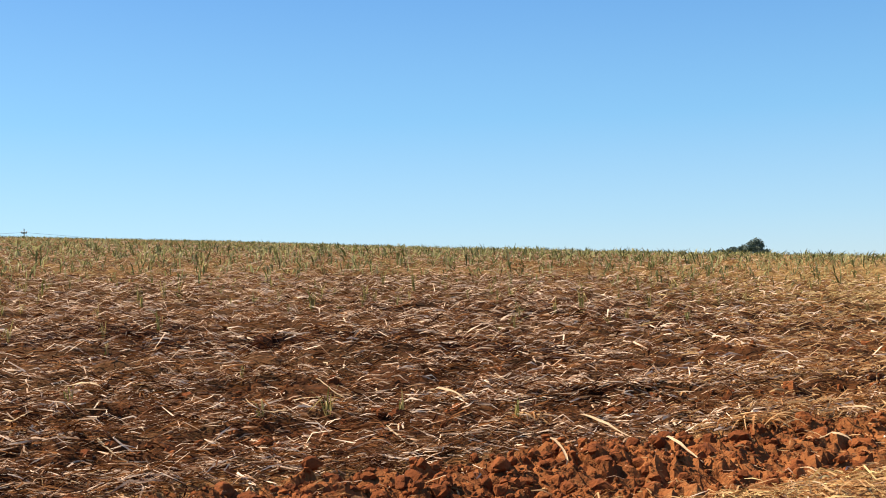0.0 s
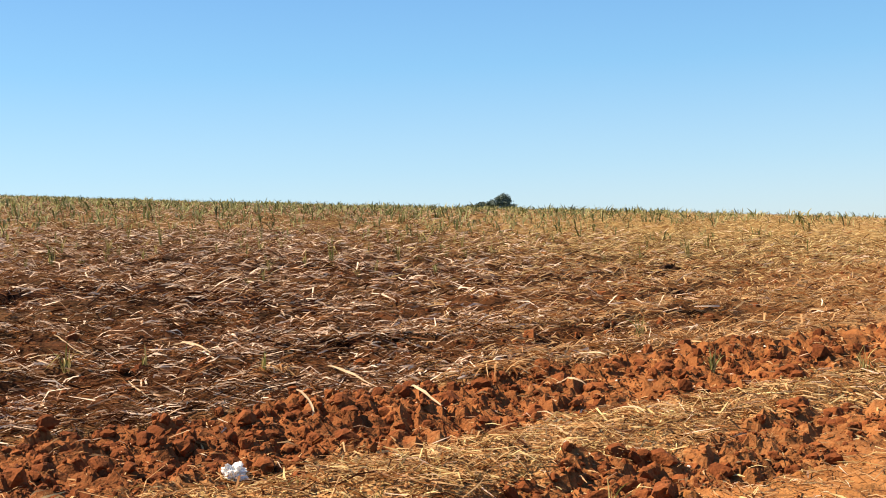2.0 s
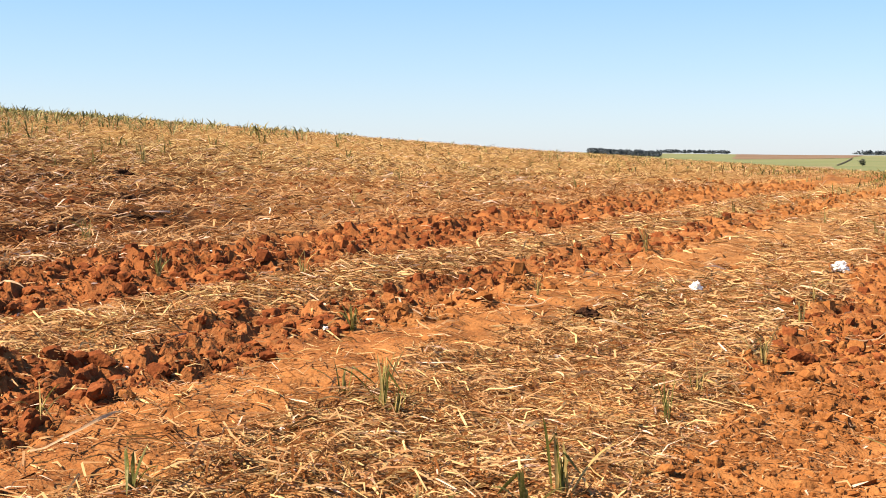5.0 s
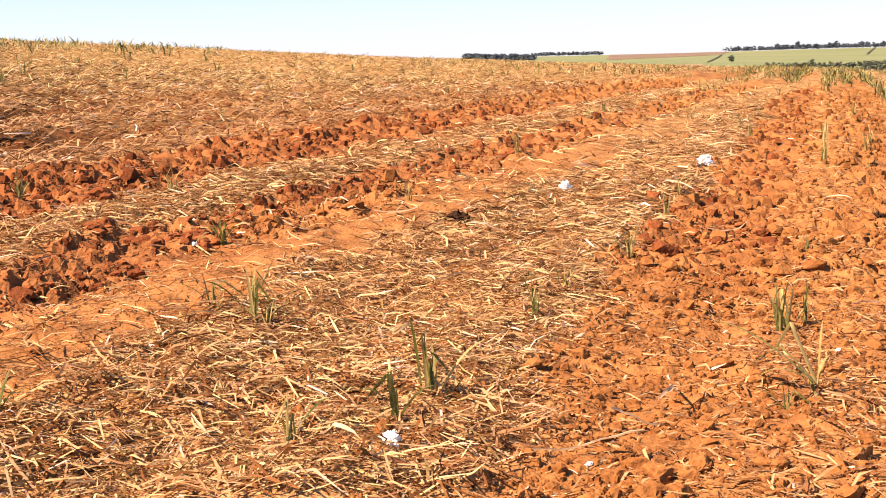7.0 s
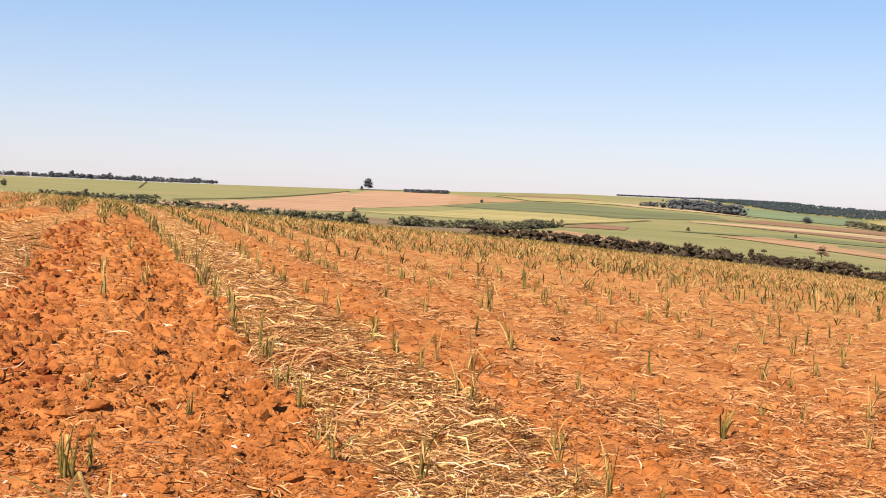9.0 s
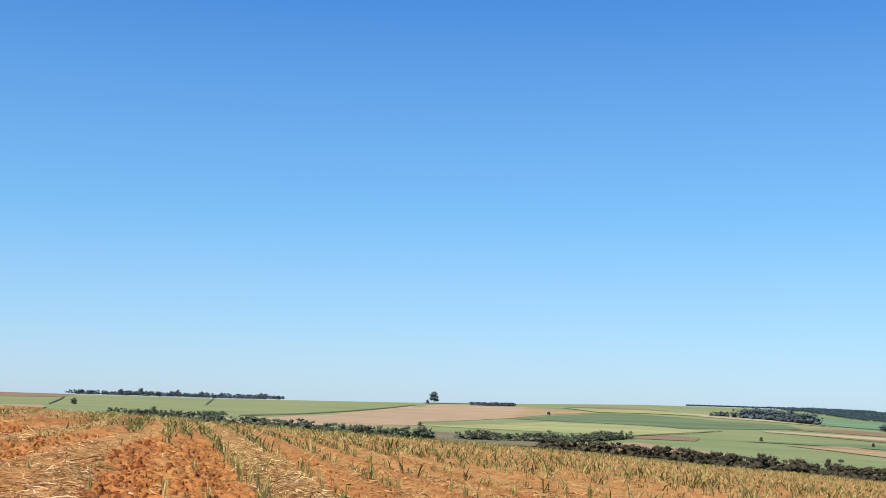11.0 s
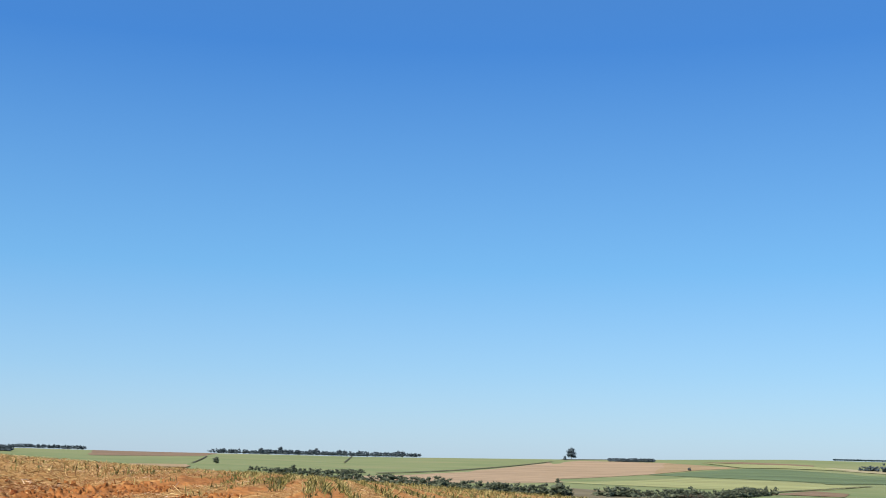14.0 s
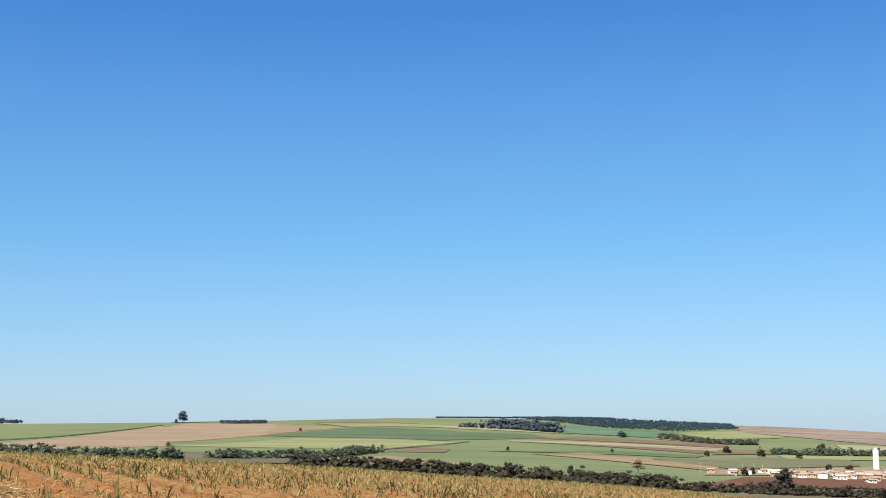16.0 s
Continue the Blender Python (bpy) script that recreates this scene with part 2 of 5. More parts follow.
def terrain(x, y):
    """Height of the land without its fine relief."""
    x, y = np.asarray(x, float), np.asarray(y, float)
    r = np.maximum(np.hypot(x, y), 1e-6)
    sx, cx = x / r, y / r
    az = np.degrees(np.arctan2(sx, cx))
    s = -0.09233 * sx + 0.01129 * cx
    k = (0.15752 * sx * sx - 0.35898 * sx * cx + 0.23617 * cx * cx) * 1e-3 + np.interp(az, SWELL_AZ, SWELL) * 1e-6
    edge = np.minimum(1.2 * np.sqrt(1.5425 / np.maximum(k, 3e-5)), 150)
    e = np.minimum(r, edge)
    z = 0.0575 + s * e - k * e * e + (s - 2 * k * e) * (r - e)
    low, high = far_band(az)
    t = np.clip((r - VALLEY) / (RIDGE - VALLEY), 0, 1)
    el = np.radians(low + (high - low) * t ** BOW)
    far = EYE + np.minimum(r, RIDGE) * np.tan(el) - np.maximum(r - RIDGE, 0) * .03
    far = far + 1.2 * (value_noise(x, y, 260, 5) - .5) * smooth(700, 1100, r)
    w = smooth(edge, VALLEY + 60, r)
    return z * (1 - w) + far * w


# ---- the stubble field: strips of tilled soil and of litter along the cane rows ----
def strip(x, y):
    """Distance across the cane rows, which fan out slightly."""
    x, y = np.asarray(x, float), np.asarray(y, float)
    plainly = x + .13 * y
    fanned = (x + .205 * y) / (1 - .005 * np.clip(y, -20, 30))
    return np.where(plainly < -2.75, plainly, np.maximum(fanned, -2.75))


# from, to, tilled, litter
STRIPS = [(-80, -9.6, .05, .93), (-9.6, -9.0, .35, .35), (-9.0, -7.7, .05, .93), (-7.7, -7.15, .35, .3), (-7.15, -6.4, .1, .9), (-6.4, -5.2, 1.0, .1),
          (-5.2, -4.35, .12, .95), (-4.35, -3.6, .9, .15), (-3.6, -2.95, .05, .14), (-2.95, -1.1, .12, .92), (-1.1, -.2, 1.0, .12),
          (-.2, .2, .7, .3), (.2, 1.28, 1.0, .12), (1.28, 2.8, .05, .95), (2.8, 3.9, .35, .25), (3.9, 4.7, .1, .75), (4.7, 5.6, .35, .3),
          (5.6, 6.6, .1, .75), (6.6, 7.6, .3, .35), (7.6, 8.6, .1, .75), (8.6, 9.6, .25, .4), (9.6, 80, .1, .75)]


def cover(x, y):
    """How far the ground is tilled, and how much litter lies on it, each from 0 to 1."""
    i = strip(x, y) + .42 * (value_noise(x, y, .9, 11) - .5) + .3 * (value_noise(x, y, .3, 12) - .5)
    tilled, litter = np.zeros_like(i), np.zeros_like(i)
    for lo, hi, a, b in STRIPS:
        w = smooth(lo - .09, lo + .09, i) * (1 - smooth(hi - .09, hi + .09, i))
        tilled, litter = tilled + w * a, litter + w * b
    # farther down the rows alternate less and less
    r = np.hypot(x, y)
    rows = .58 + .26 * np.sin((i - 9.1) * 2 * np.pi / 1.4)
    litter = np.where(i > 9.6, rows, litter)
    litter = litter + .45 * smooth(9, 17, r) * smooth(-3.8, -3.5, i) * (1 - smooth(-3.1, -2.9, i))
    far = smooth(30, 75, r) * smooth(-30, 0, np.degrees(np.arctan2(x, y)))
    litter = litter * (1 - far) + .75 * far
    patch = value_noise(x, y, 1.6, 13)
    litter = np.clip(litter * (.72 + .55 * patch), 0, 1)
    return np.clip(tilled, 0, 1), litter


def damp(x, y):
    """Freshly turned, still moist soil, from 0 to 1: the strips up the slope near the corner of the field."""
    i = strip(x, y) + .5 * (value_noise(x, y, .7, 14) - .5)
    ridge = .4 * smooth(-1.6, -1.3, i) * (1 - smooth(-.4, -.1, i)) * smooth(5.5, 8, np.hypot(x, y))
    return ridge + smooth(-3.0, -4.2, i) * (1 - .65 * smooth(9, 24, np.hypot(x, y))) * (.7 + .3 * smooth(-38, -70, np.degrees(np.arctan2(x, y))))


def clod_field(x, y, size, seed):
    """Broken soil: tilted, uneven plates of that size with cracks between them, about 0 to 1."""
    x, y = np.asarray(x, float) / size, np.asarray(y, float) / size
    ix, iy = np.floor(x), np.floor(y)
    first, second = np.full(x.shape, 9.0), np.full(x.shape, 9.0)
    top = np.zeros(x.shape)
    for ox in (-1, 0, 1):
        for oy in (-1, 0, 1):
            cx, cy = ix + ox, iy + oy
            dx, dy = x - cx - lattice(cx, cy, seed), y - cy - lattice(cx, cy, seed + 1)
            d = np.hypot(dx, dy)
            plate = .25 + .75 * lattice(cx, cy, seed + 2) + 1.1 * dx * (lattice(cx, cy, seed + 3) - .5) + 1.1 * dy * (lattice(cx, cy, seed + 4) - .5)
            nearer = d < first
            second = np.where(nearer, first, np.minimum(second, d))
            top = np.where(nearer, plate, top)
            first = np.where(nearer, d, first)
    return top * smooth(.02, .32, second - first)


def trodden(x, y):
    """Tilled soil near the field's corner, crumbled soft again by feet and rain, from 0 to 1."""
    return smooth(8.0, 5.2, np.hypot(x, y)) * smooth(-1.7, -1.2, strip(x, y))


def relief(x, y):
    """Clods, furrows and trampled unevenness."""
    tilled, litter = cover(x, y)
    r = np.hypot(x, y)
    i = strip(x, y)
    lumps = (value_noise(x, y, .5, 21) - .5) * .08 + (value_noise(x, y, .23, 22) - .5) * .06
    worn = .75 * trodden(x, y)
    lumps = lumps + (1 - worn) * (.07 * (clod_field(x, y, .23, 71) - .4) + .042 * (clod_field(x, y, .11, 81) - .4))
    lumps = lumps + worn * ((value_noise(x, y, .1, 72) - .5) * .045 + (value_noise(x, y, .045, 73) - .5) * .03)
    rough = (value_noise(x, y, .5, 24) - .5) * .06 + (value_noise(x, y, .17, 25) - .5) * .04 + (value_noise(x, y, .07, 29) - .5) * .025
    heaps = np.abs(value_noise(x, y, .34, 27) - .5) * .16 + (value_noise(x, y, .16, 28) - .5) * .07
    rough = rough + heaps * smooth(-6.4, -7.0, i) * (1 - smooth(30, 60, r))
    furrow = .05 * np.sin(i * 2 * np.pi / 1.62 + .9) * smooth(.05, .6, np.abs(x + .13 * y + 2.75))
    fade = 1 - smooth(60, 110, r)
    bearing = np.degrees(np.arctan2(x, y))
    fine = smooth(.5, 2.0, r) * smooth(-100, -97, bearing) * (1 - smooth(40, 44, bearing))
    lumps = lumps * np.where(i > -2.75, .6 + .25 * smooth(4.8, 8, r), 1.1)
    return ((tilled * lumps + (1 - .5 * tilled) * rough) * fine + furrow * (.4 + .3 * litter)) * fade


def height(x, y):
    return terrain(x, y) + relief(x, y)


def mesh_from(name, verts, faces, mat=None, smooth_shading=True):
    """A mesh from arrays: verts (n, 3), faces (m, 3 or 4)."""
    me = bpy.data.meshes.new(name)
    verts, faces = np.asarray(verts, np.float32), np.asarray(faces, np.int32)
    k = faces.shape[1]
    me.vertices.add(len(verts))
    me.vertices.foreach_set("co", verts.ravel())
    me.loops.add(faces.size)
    me.loops.foreach_set("vertex_index", faces.ravel())
    me.polygons.add(len(faces))
    me.polygons.foreach_set("loop_start", np.arange(0, faces.size, k, dtype=np.int32))
    me.polygons.foreach_set("loop_total", np.full(len(faces), k, np.int32))
    me.polygons.foreach_set("use_smooth", np.full(len(faces), smooth_shading))
    if mat:
        me.materials.append(mat)
    me.update()
    me.validate()
    return me


GROUND_AZ = np.concatenate([np.arange(-97, 42, .265), np.arange(42, 263, 4.0)])
RINGS = [.3]
for reach, ratio in ((3.5, 1.06), (13, 1.0056), (34, 1.0095), (118, 1.017), (4700, 1.04)):
    while RINGS[-1] < reach:
        RINGS.append(RINGS[-1] * ratio)
RINGS = np.array(RINGS)


def sheet(x, y):
    """Height of the ground's own faces, for what lies flat on it far off."""
    r, az = np.hypot(x, y), np.degrees(np.arctan2(x, y))
    i = np.clip(np.searchsorted(RINGS, r) - 1, 0, len(RINGS) - 2)
    j = np.clip(np.searchsorted(GROUND_AZ, az) - 1, 0, len(GROUND_AZ) - 2)
    u = (r - RINGS[i]) / (RINGS[i + 1] - RINGS[i])
    v = (az - GROUND_AZ[j]) / (GROUND_AZ[j + 1] - GROUND_AZ[j])

    def corner(p, q):
        t = np.radians(GROUND_AZ[q])
        return terrain(RINGS[p] * np.sin(t), RINGS[p] * np.cos(t))

    return (corner(i, j) * (1 - v) + corner(i, j + 1) * v) * (1 - u) + (corner(i + 1, j) * (1 - v) + corner(i + 1, j + 1) * v) * u


def build_ground():
    az = np.radians(GROUND_AZ)
    rings = RINGS
    na, nr = len(az), len(rings)
    rr, aa = np.meshgrid(rings, az, indexing="ij")
    # uneven spacing nearby, so that clods do not follow the sheet's rings
    shake = np.random.default_rng(3)
    near = ((rr > 3.4) & (rr < 30) & (aa > radians(-96)) & (aa < radians(41))).astype(float)
    aa = aa + near * shake.uniform(-.4, .4, aa.shape) * radians(.25)
    rr = rr * (1 + near * shake.uniform(-.4, .4, rr.shape) * np.where(rr < 13, .0056, .0095))
    x, y = (rr * np.sin(aa)).ravel(), (rr * np.cos(aa)).ravel()
    z = height(x, y)
    verts = np.concatenate([np.stack([x, y, z], 1), [[0, 0, float(height(np.array([0.0]), np.array([0.0]))[0])]]])
    i, j = np.meshgrid(np.arange(nr - 1), np.arange(na), indexing="ij")
    k = (j + 1) % na
    faces = np.stack([i * na + j, (i + 1) * na + j, (i + 1) * na + k, i * na + k], -1).reshape(-1, 4)
    hub = len(verts) - 1
    me = mesh_from("ground", verts, faces[:, ::-1], ground_mat)
    # close the middle
    bm = bmesh.new()
    bm.from_mesh(me)
    bm.verts.ensure_lookup_table()
    for s in range(na):
        bm.faces.new((bm.verts[hub], bm.verts[(s + 1) % na], bm.verts[s]))
    bm.to_mesh(me)
    bm.free()
    tilled, litter = cover(verts[:, 0], verts[:, 1])
    # broken faces in the tilled strips
    first = np.empty(len(me.polygons), np.int32)
    me.polygons.foreach_get("loop_start", first)
    corner = np.empty(len(me.loops), np.int32)
    me.loops.foreach_get("vertex_index", corner)
    at = corner[first]
    me.polygons.foreach_set("use_smooth", ~((tilled[at] > .35) & (np.hypot(verts[at, 0], verts[at, 1]) < 34) & (trodden(verts[at, 0], verts[at, 1]) < .4)))
    r = np.hypot(verts[:, 0], verts[:, 1])
    reach = np.minimum(np.interp(np.degrees(np.arctan2(verts[:, 0], verts[:, 1])), [-180, -30, 0, 20, 180], [115, 105, 118, 150, 150]), 200)
    bearing = np.degrees(np.arctan2(verts[:, 0], verts[:, 1]))
    matted = litter * np.maximum(smooth(9, 24, r) * smooth(-45, -15, bearing), .45 * smooth(25, 60, r) * smooth(-62, -40, bearing))
    slope = smooth(-6.4, -7.0, strip(verts[:, 0], verts[:, 1])) * smooth(-48, -36, bearing)
    matted = np.maximum(matted, .3 * slope)
    matted = np.maximum(matted, .85 * (1 - .5 * smooth(-50, -65, bearing)) * smooth(14, 30, r) * smooth(-6.4, -7.2, strip(verts[:, 0], verts[:, 1])))
    # the slope's painted straw-gap shade grows stronger towards the western bearings
    for name, val in (("damp", damp(verts[:, 0], verts[:, 1])), ("litter", litter * np.where(strip(verts[:, 0], verts[:, 1]) > 2.9, .65, .95)), ("matted", matted), ("aged_shade", smooth(-6.2, -6.7, strip(verts[:, 0], verts[:, 1])) * np.maximum(litter, .8) * (.3 + .7 * smooth(-36, -50, bearing))), ("pasture", smooth(0, 60, r - reach))):
        at = me.attributes.new(name, "FLOAT", "POINT")
        at.data.foreach_set("value", np.asarray(val, np.float32))
    return tagged(new("ground", me), "rolling red farmland with tilled strips and cane litter", "ground", kind="structure")


ground = build_ground()

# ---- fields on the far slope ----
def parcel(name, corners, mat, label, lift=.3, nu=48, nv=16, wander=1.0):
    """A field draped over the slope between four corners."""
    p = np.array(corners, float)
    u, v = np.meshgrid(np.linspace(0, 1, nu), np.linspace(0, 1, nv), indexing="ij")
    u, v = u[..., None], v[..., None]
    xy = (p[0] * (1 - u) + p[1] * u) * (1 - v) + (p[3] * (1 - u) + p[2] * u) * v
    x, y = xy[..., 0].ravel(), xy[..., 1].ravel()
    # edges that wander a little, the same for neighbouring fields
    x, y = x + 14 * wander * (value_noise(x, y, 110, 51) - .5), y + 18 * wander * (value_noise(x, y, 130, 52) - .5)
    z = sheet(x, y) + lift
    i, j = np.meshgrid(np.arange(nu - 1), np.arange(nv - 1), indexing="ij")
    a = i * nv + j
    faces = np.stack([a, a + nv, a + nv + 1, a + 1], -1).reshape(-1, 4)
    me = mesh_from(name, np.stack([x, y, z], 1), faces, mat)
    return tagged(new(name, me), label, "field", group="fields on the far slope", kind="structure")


def crop(name, low, high, size=.02):
    """A field seen from afar: broad patches crossed by thin lines along the contour."""
    m = material(name, low, high, .95, size, stretch=(.5, 1, 1))
    n, l = m.node_tree.nodes, m.node_tree.links
    pos, turn, lines, ramp, mul = [n.new("ShaderNode" + k) for k in ("NewGeometry", "Mapping", "TexNoise", "ValToRGB", "Mix")]
    turn.inputs["Rotation"].default_value, turn.inputs["Scale"].default_value = (0, 0, radians(14)), (.004, .035, .01)
    lines.inputs["Scale"].default_value, lines.inputs["Detail"].default_value = 1.0, 6
    lines.inputs["Roughness"].default_value = .75
    ramp.color_ramp.elements[0].position, ramp.color_ramp.elements[1].position = .36, .62
    ramp.color_ramp.elements[0].color, ramp.color_ramp.elements[1].color = (.72, .7, .66, 1), (1.16, 1.15, 1.12, 1)
    mul.data_type, mul.blend_type = "RGBA", "MULTIPLY"
    mul.inputs[0].default_value = 1.0
    l.new(pos.outputs["Position"], turn.inputs["Vector"])
    l.new(turn.outputs["Vector"], lines.inputs["Vector"])
    l.new(lines.outputs["Fac"], ramp.inputs["Fac"])
    b = n["Principled BSDF"]
    l.new(b.inputs["Base Color"].links[0].from_socket, mul.inputs[6])
    l.new(ramp.outputs["Color"], mul.inputs[7])
    l.new(mul.outputs[2], b.inputs["Base Color"])
    return m


pink_field = crop("bare_pink_soil", (0.212, 0.153, 0.099), (0.247, 0.187, 0.126))
tan_field = crop("tan_stubble", (0.193, 0.142, 0.0788), (0.225, 0.169, 0.0991))
brown_field = crop("brown_fallow", (0.125, 0.0835, 0.051), (0.147, 0.102, 0.0657))
red_field = crop("red_ploughed", (0.0936, 0.0399, 0.0211), (0.122, 0.054, 0.0282))
deep_green_field = crop("deep_green_cane", (0.064, 0.095, 0.046), (0.08, 0.115, 0.055))
teal_field = crop("bluish_green_crop", (0.0714, 0.132, 0.0761), (0.0892, 0.153, 0.0871))
olive_field = crop("olive_fallow", (0.096, 0.0841, 0.05), (0.122, 0.105, 0.0643))
light_green_field = crop("light_green_pasture", (0.167, 0.187, 0.0809), (0.198, 0.209, 0.0972))
pale_field = crop("pale_dry_grass", (0.218, 0.202, 0.124), (0.247, 0.224, 0.148))
olive_green_field = crop("olive_green_crop", (0.104, 0.109, 0.055), (0.132, 0.133, 0.0719))
hill_field = crop("dusty_pink_hill", (0.181, 0.14, 0.111), (0.215, 0.172, 0.138))
hedgerow_line = crop("dark_field_track", (0.0307, 0.031, 0.019), (0.0563, 0.0465, 0.0271))
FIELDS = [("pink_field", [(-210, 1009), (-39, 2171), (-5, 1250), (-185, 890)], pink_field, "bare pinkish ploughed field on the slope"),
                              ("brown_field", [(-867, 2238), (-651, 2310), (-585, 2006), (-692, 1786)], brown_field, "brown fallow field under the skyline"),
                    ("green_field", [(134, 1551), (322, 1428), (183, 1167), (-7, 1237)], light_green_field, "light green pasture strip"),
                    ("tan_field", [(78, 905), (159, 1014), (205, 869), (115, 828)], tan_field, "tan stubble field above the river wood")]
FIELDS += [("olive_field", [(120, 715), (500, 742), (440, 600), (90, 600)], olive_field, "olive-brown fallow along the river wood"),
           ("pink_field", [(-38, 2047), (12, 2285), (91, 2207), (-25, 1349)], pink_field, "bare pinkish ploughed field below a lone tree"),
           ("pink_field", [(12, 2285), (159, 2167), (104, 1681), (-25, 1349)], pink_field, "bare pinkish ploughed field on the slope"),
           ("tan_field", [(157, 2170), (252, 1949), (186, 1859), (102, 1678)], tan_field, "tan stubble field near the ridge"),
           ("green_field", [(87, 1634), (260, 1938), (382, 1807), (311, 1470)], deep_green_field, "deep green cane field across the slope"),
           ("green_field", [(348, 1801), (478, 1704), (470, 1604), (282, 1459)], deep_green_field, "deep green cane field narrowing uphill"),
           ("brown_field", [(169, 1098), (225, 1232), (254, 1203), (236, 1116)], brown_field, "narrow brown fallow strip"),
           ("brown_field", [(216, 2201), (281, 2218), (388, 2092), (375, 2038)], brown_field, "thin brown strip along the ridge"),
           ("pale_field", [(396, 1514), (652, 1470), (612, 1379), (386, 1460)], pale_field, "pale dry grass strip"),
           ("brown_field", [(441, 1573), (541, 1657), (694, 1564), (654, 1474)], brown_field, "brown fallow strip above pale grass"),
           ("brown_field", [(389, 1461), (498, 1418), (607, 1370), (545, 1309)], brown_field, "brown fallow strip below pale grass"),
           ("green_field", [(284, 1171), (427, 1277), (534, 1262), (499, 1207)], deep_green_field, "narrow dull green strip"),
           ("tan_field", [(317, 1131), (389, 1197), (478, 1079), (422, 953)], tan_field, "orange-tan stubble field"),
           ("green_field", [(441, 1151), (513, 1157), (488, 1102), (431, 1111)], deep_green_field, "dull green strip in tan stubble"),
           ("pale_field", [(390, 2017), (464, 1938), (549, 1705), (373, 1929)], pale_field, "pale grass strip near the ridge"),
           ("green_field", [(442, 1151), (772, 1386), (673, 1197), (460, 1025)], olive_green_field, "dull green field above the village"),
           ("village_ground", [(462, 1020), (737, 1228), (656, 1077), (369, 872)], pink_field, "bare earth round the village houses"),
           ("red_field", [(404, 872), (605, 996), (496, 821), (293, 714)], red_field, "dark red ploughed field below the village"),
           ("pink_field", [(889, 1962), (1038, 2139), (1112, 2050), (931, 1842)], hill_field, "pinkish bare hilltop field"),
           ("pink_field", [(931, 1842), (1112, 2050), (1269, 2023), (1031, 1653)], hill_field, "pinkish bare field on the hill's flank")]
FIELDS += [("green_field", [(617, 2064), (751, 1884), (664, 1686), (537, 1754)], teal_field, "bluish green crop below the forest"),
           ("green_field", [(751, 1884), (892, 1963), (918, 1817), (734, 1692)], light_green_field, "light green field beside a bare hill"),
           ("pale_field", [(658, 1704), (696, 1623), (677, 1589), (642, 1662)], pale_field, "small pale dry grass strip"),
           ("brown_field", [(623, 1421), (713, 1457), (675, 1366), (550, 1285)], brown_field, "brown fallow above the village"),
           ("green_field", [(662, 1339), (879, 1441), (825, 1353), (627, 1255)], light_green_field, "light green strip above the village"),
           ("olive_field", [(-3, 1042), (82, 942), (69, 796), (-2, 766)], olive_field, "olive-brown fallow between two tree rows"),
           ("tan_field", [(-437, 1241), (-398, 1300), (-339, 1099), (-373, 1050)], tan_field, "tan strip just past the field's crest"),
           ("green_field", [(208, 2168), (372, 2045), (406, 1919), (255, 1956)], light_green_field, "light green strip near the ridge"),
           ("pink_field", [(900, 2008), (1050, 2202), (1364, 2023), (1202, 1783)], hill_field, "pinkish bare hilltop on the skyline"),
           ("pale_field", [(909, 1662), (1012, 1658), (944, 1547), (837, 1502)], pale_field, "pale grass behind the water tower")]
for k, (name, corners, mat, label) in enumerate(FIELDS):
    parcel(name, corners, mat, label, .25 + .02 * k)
for k, corners in enumerate([[(-203, 1317), (-35, 2204), (-29, 2199), (-195, 1297)], [(-433, 1425), (-575, 1972), (-568, 1968), (-424, 1418)],
                             [(-334, 1857), (-409, 2365), (-405, 2366), (-327, 1854)], [(-505, 1380), (-433, 1425), (-427, 1411), (-495, 1360)],
                             [(178, 1165), (325, 1443), (332, 1438), (187, 1160)], [(-23, 2348), (77, 2368), (74, 2289), (2, 2276)]]):
    p, q, s, t = [np.array(c, float) for c in corners]
    wide = .75 if k == 0 else .4
    parcel("field_track", [p, q, q + (s - q) * wide, p + (t - p) * wide], hedgerow_line, "dark grassy track between two fields", .85 + .02 * k, 60, 2, 0)

rng = np.random.default_rng(7)


def scatter(n, r0, r1, az0=-96, az1=40, power=1.0):
    """Places in a ring sector, evenly by area (power 2) or denser towards the middle (power 1)."""
    az = np.radians(rng.uniform(az0, az1, n))
    u = rng.uniform(0, 1, n)
    r = (r0 ** power + u * (r1 ** power - r0 ** power)) ** (1 / power)
    return r * np.sin(az), r * np.cos(az)


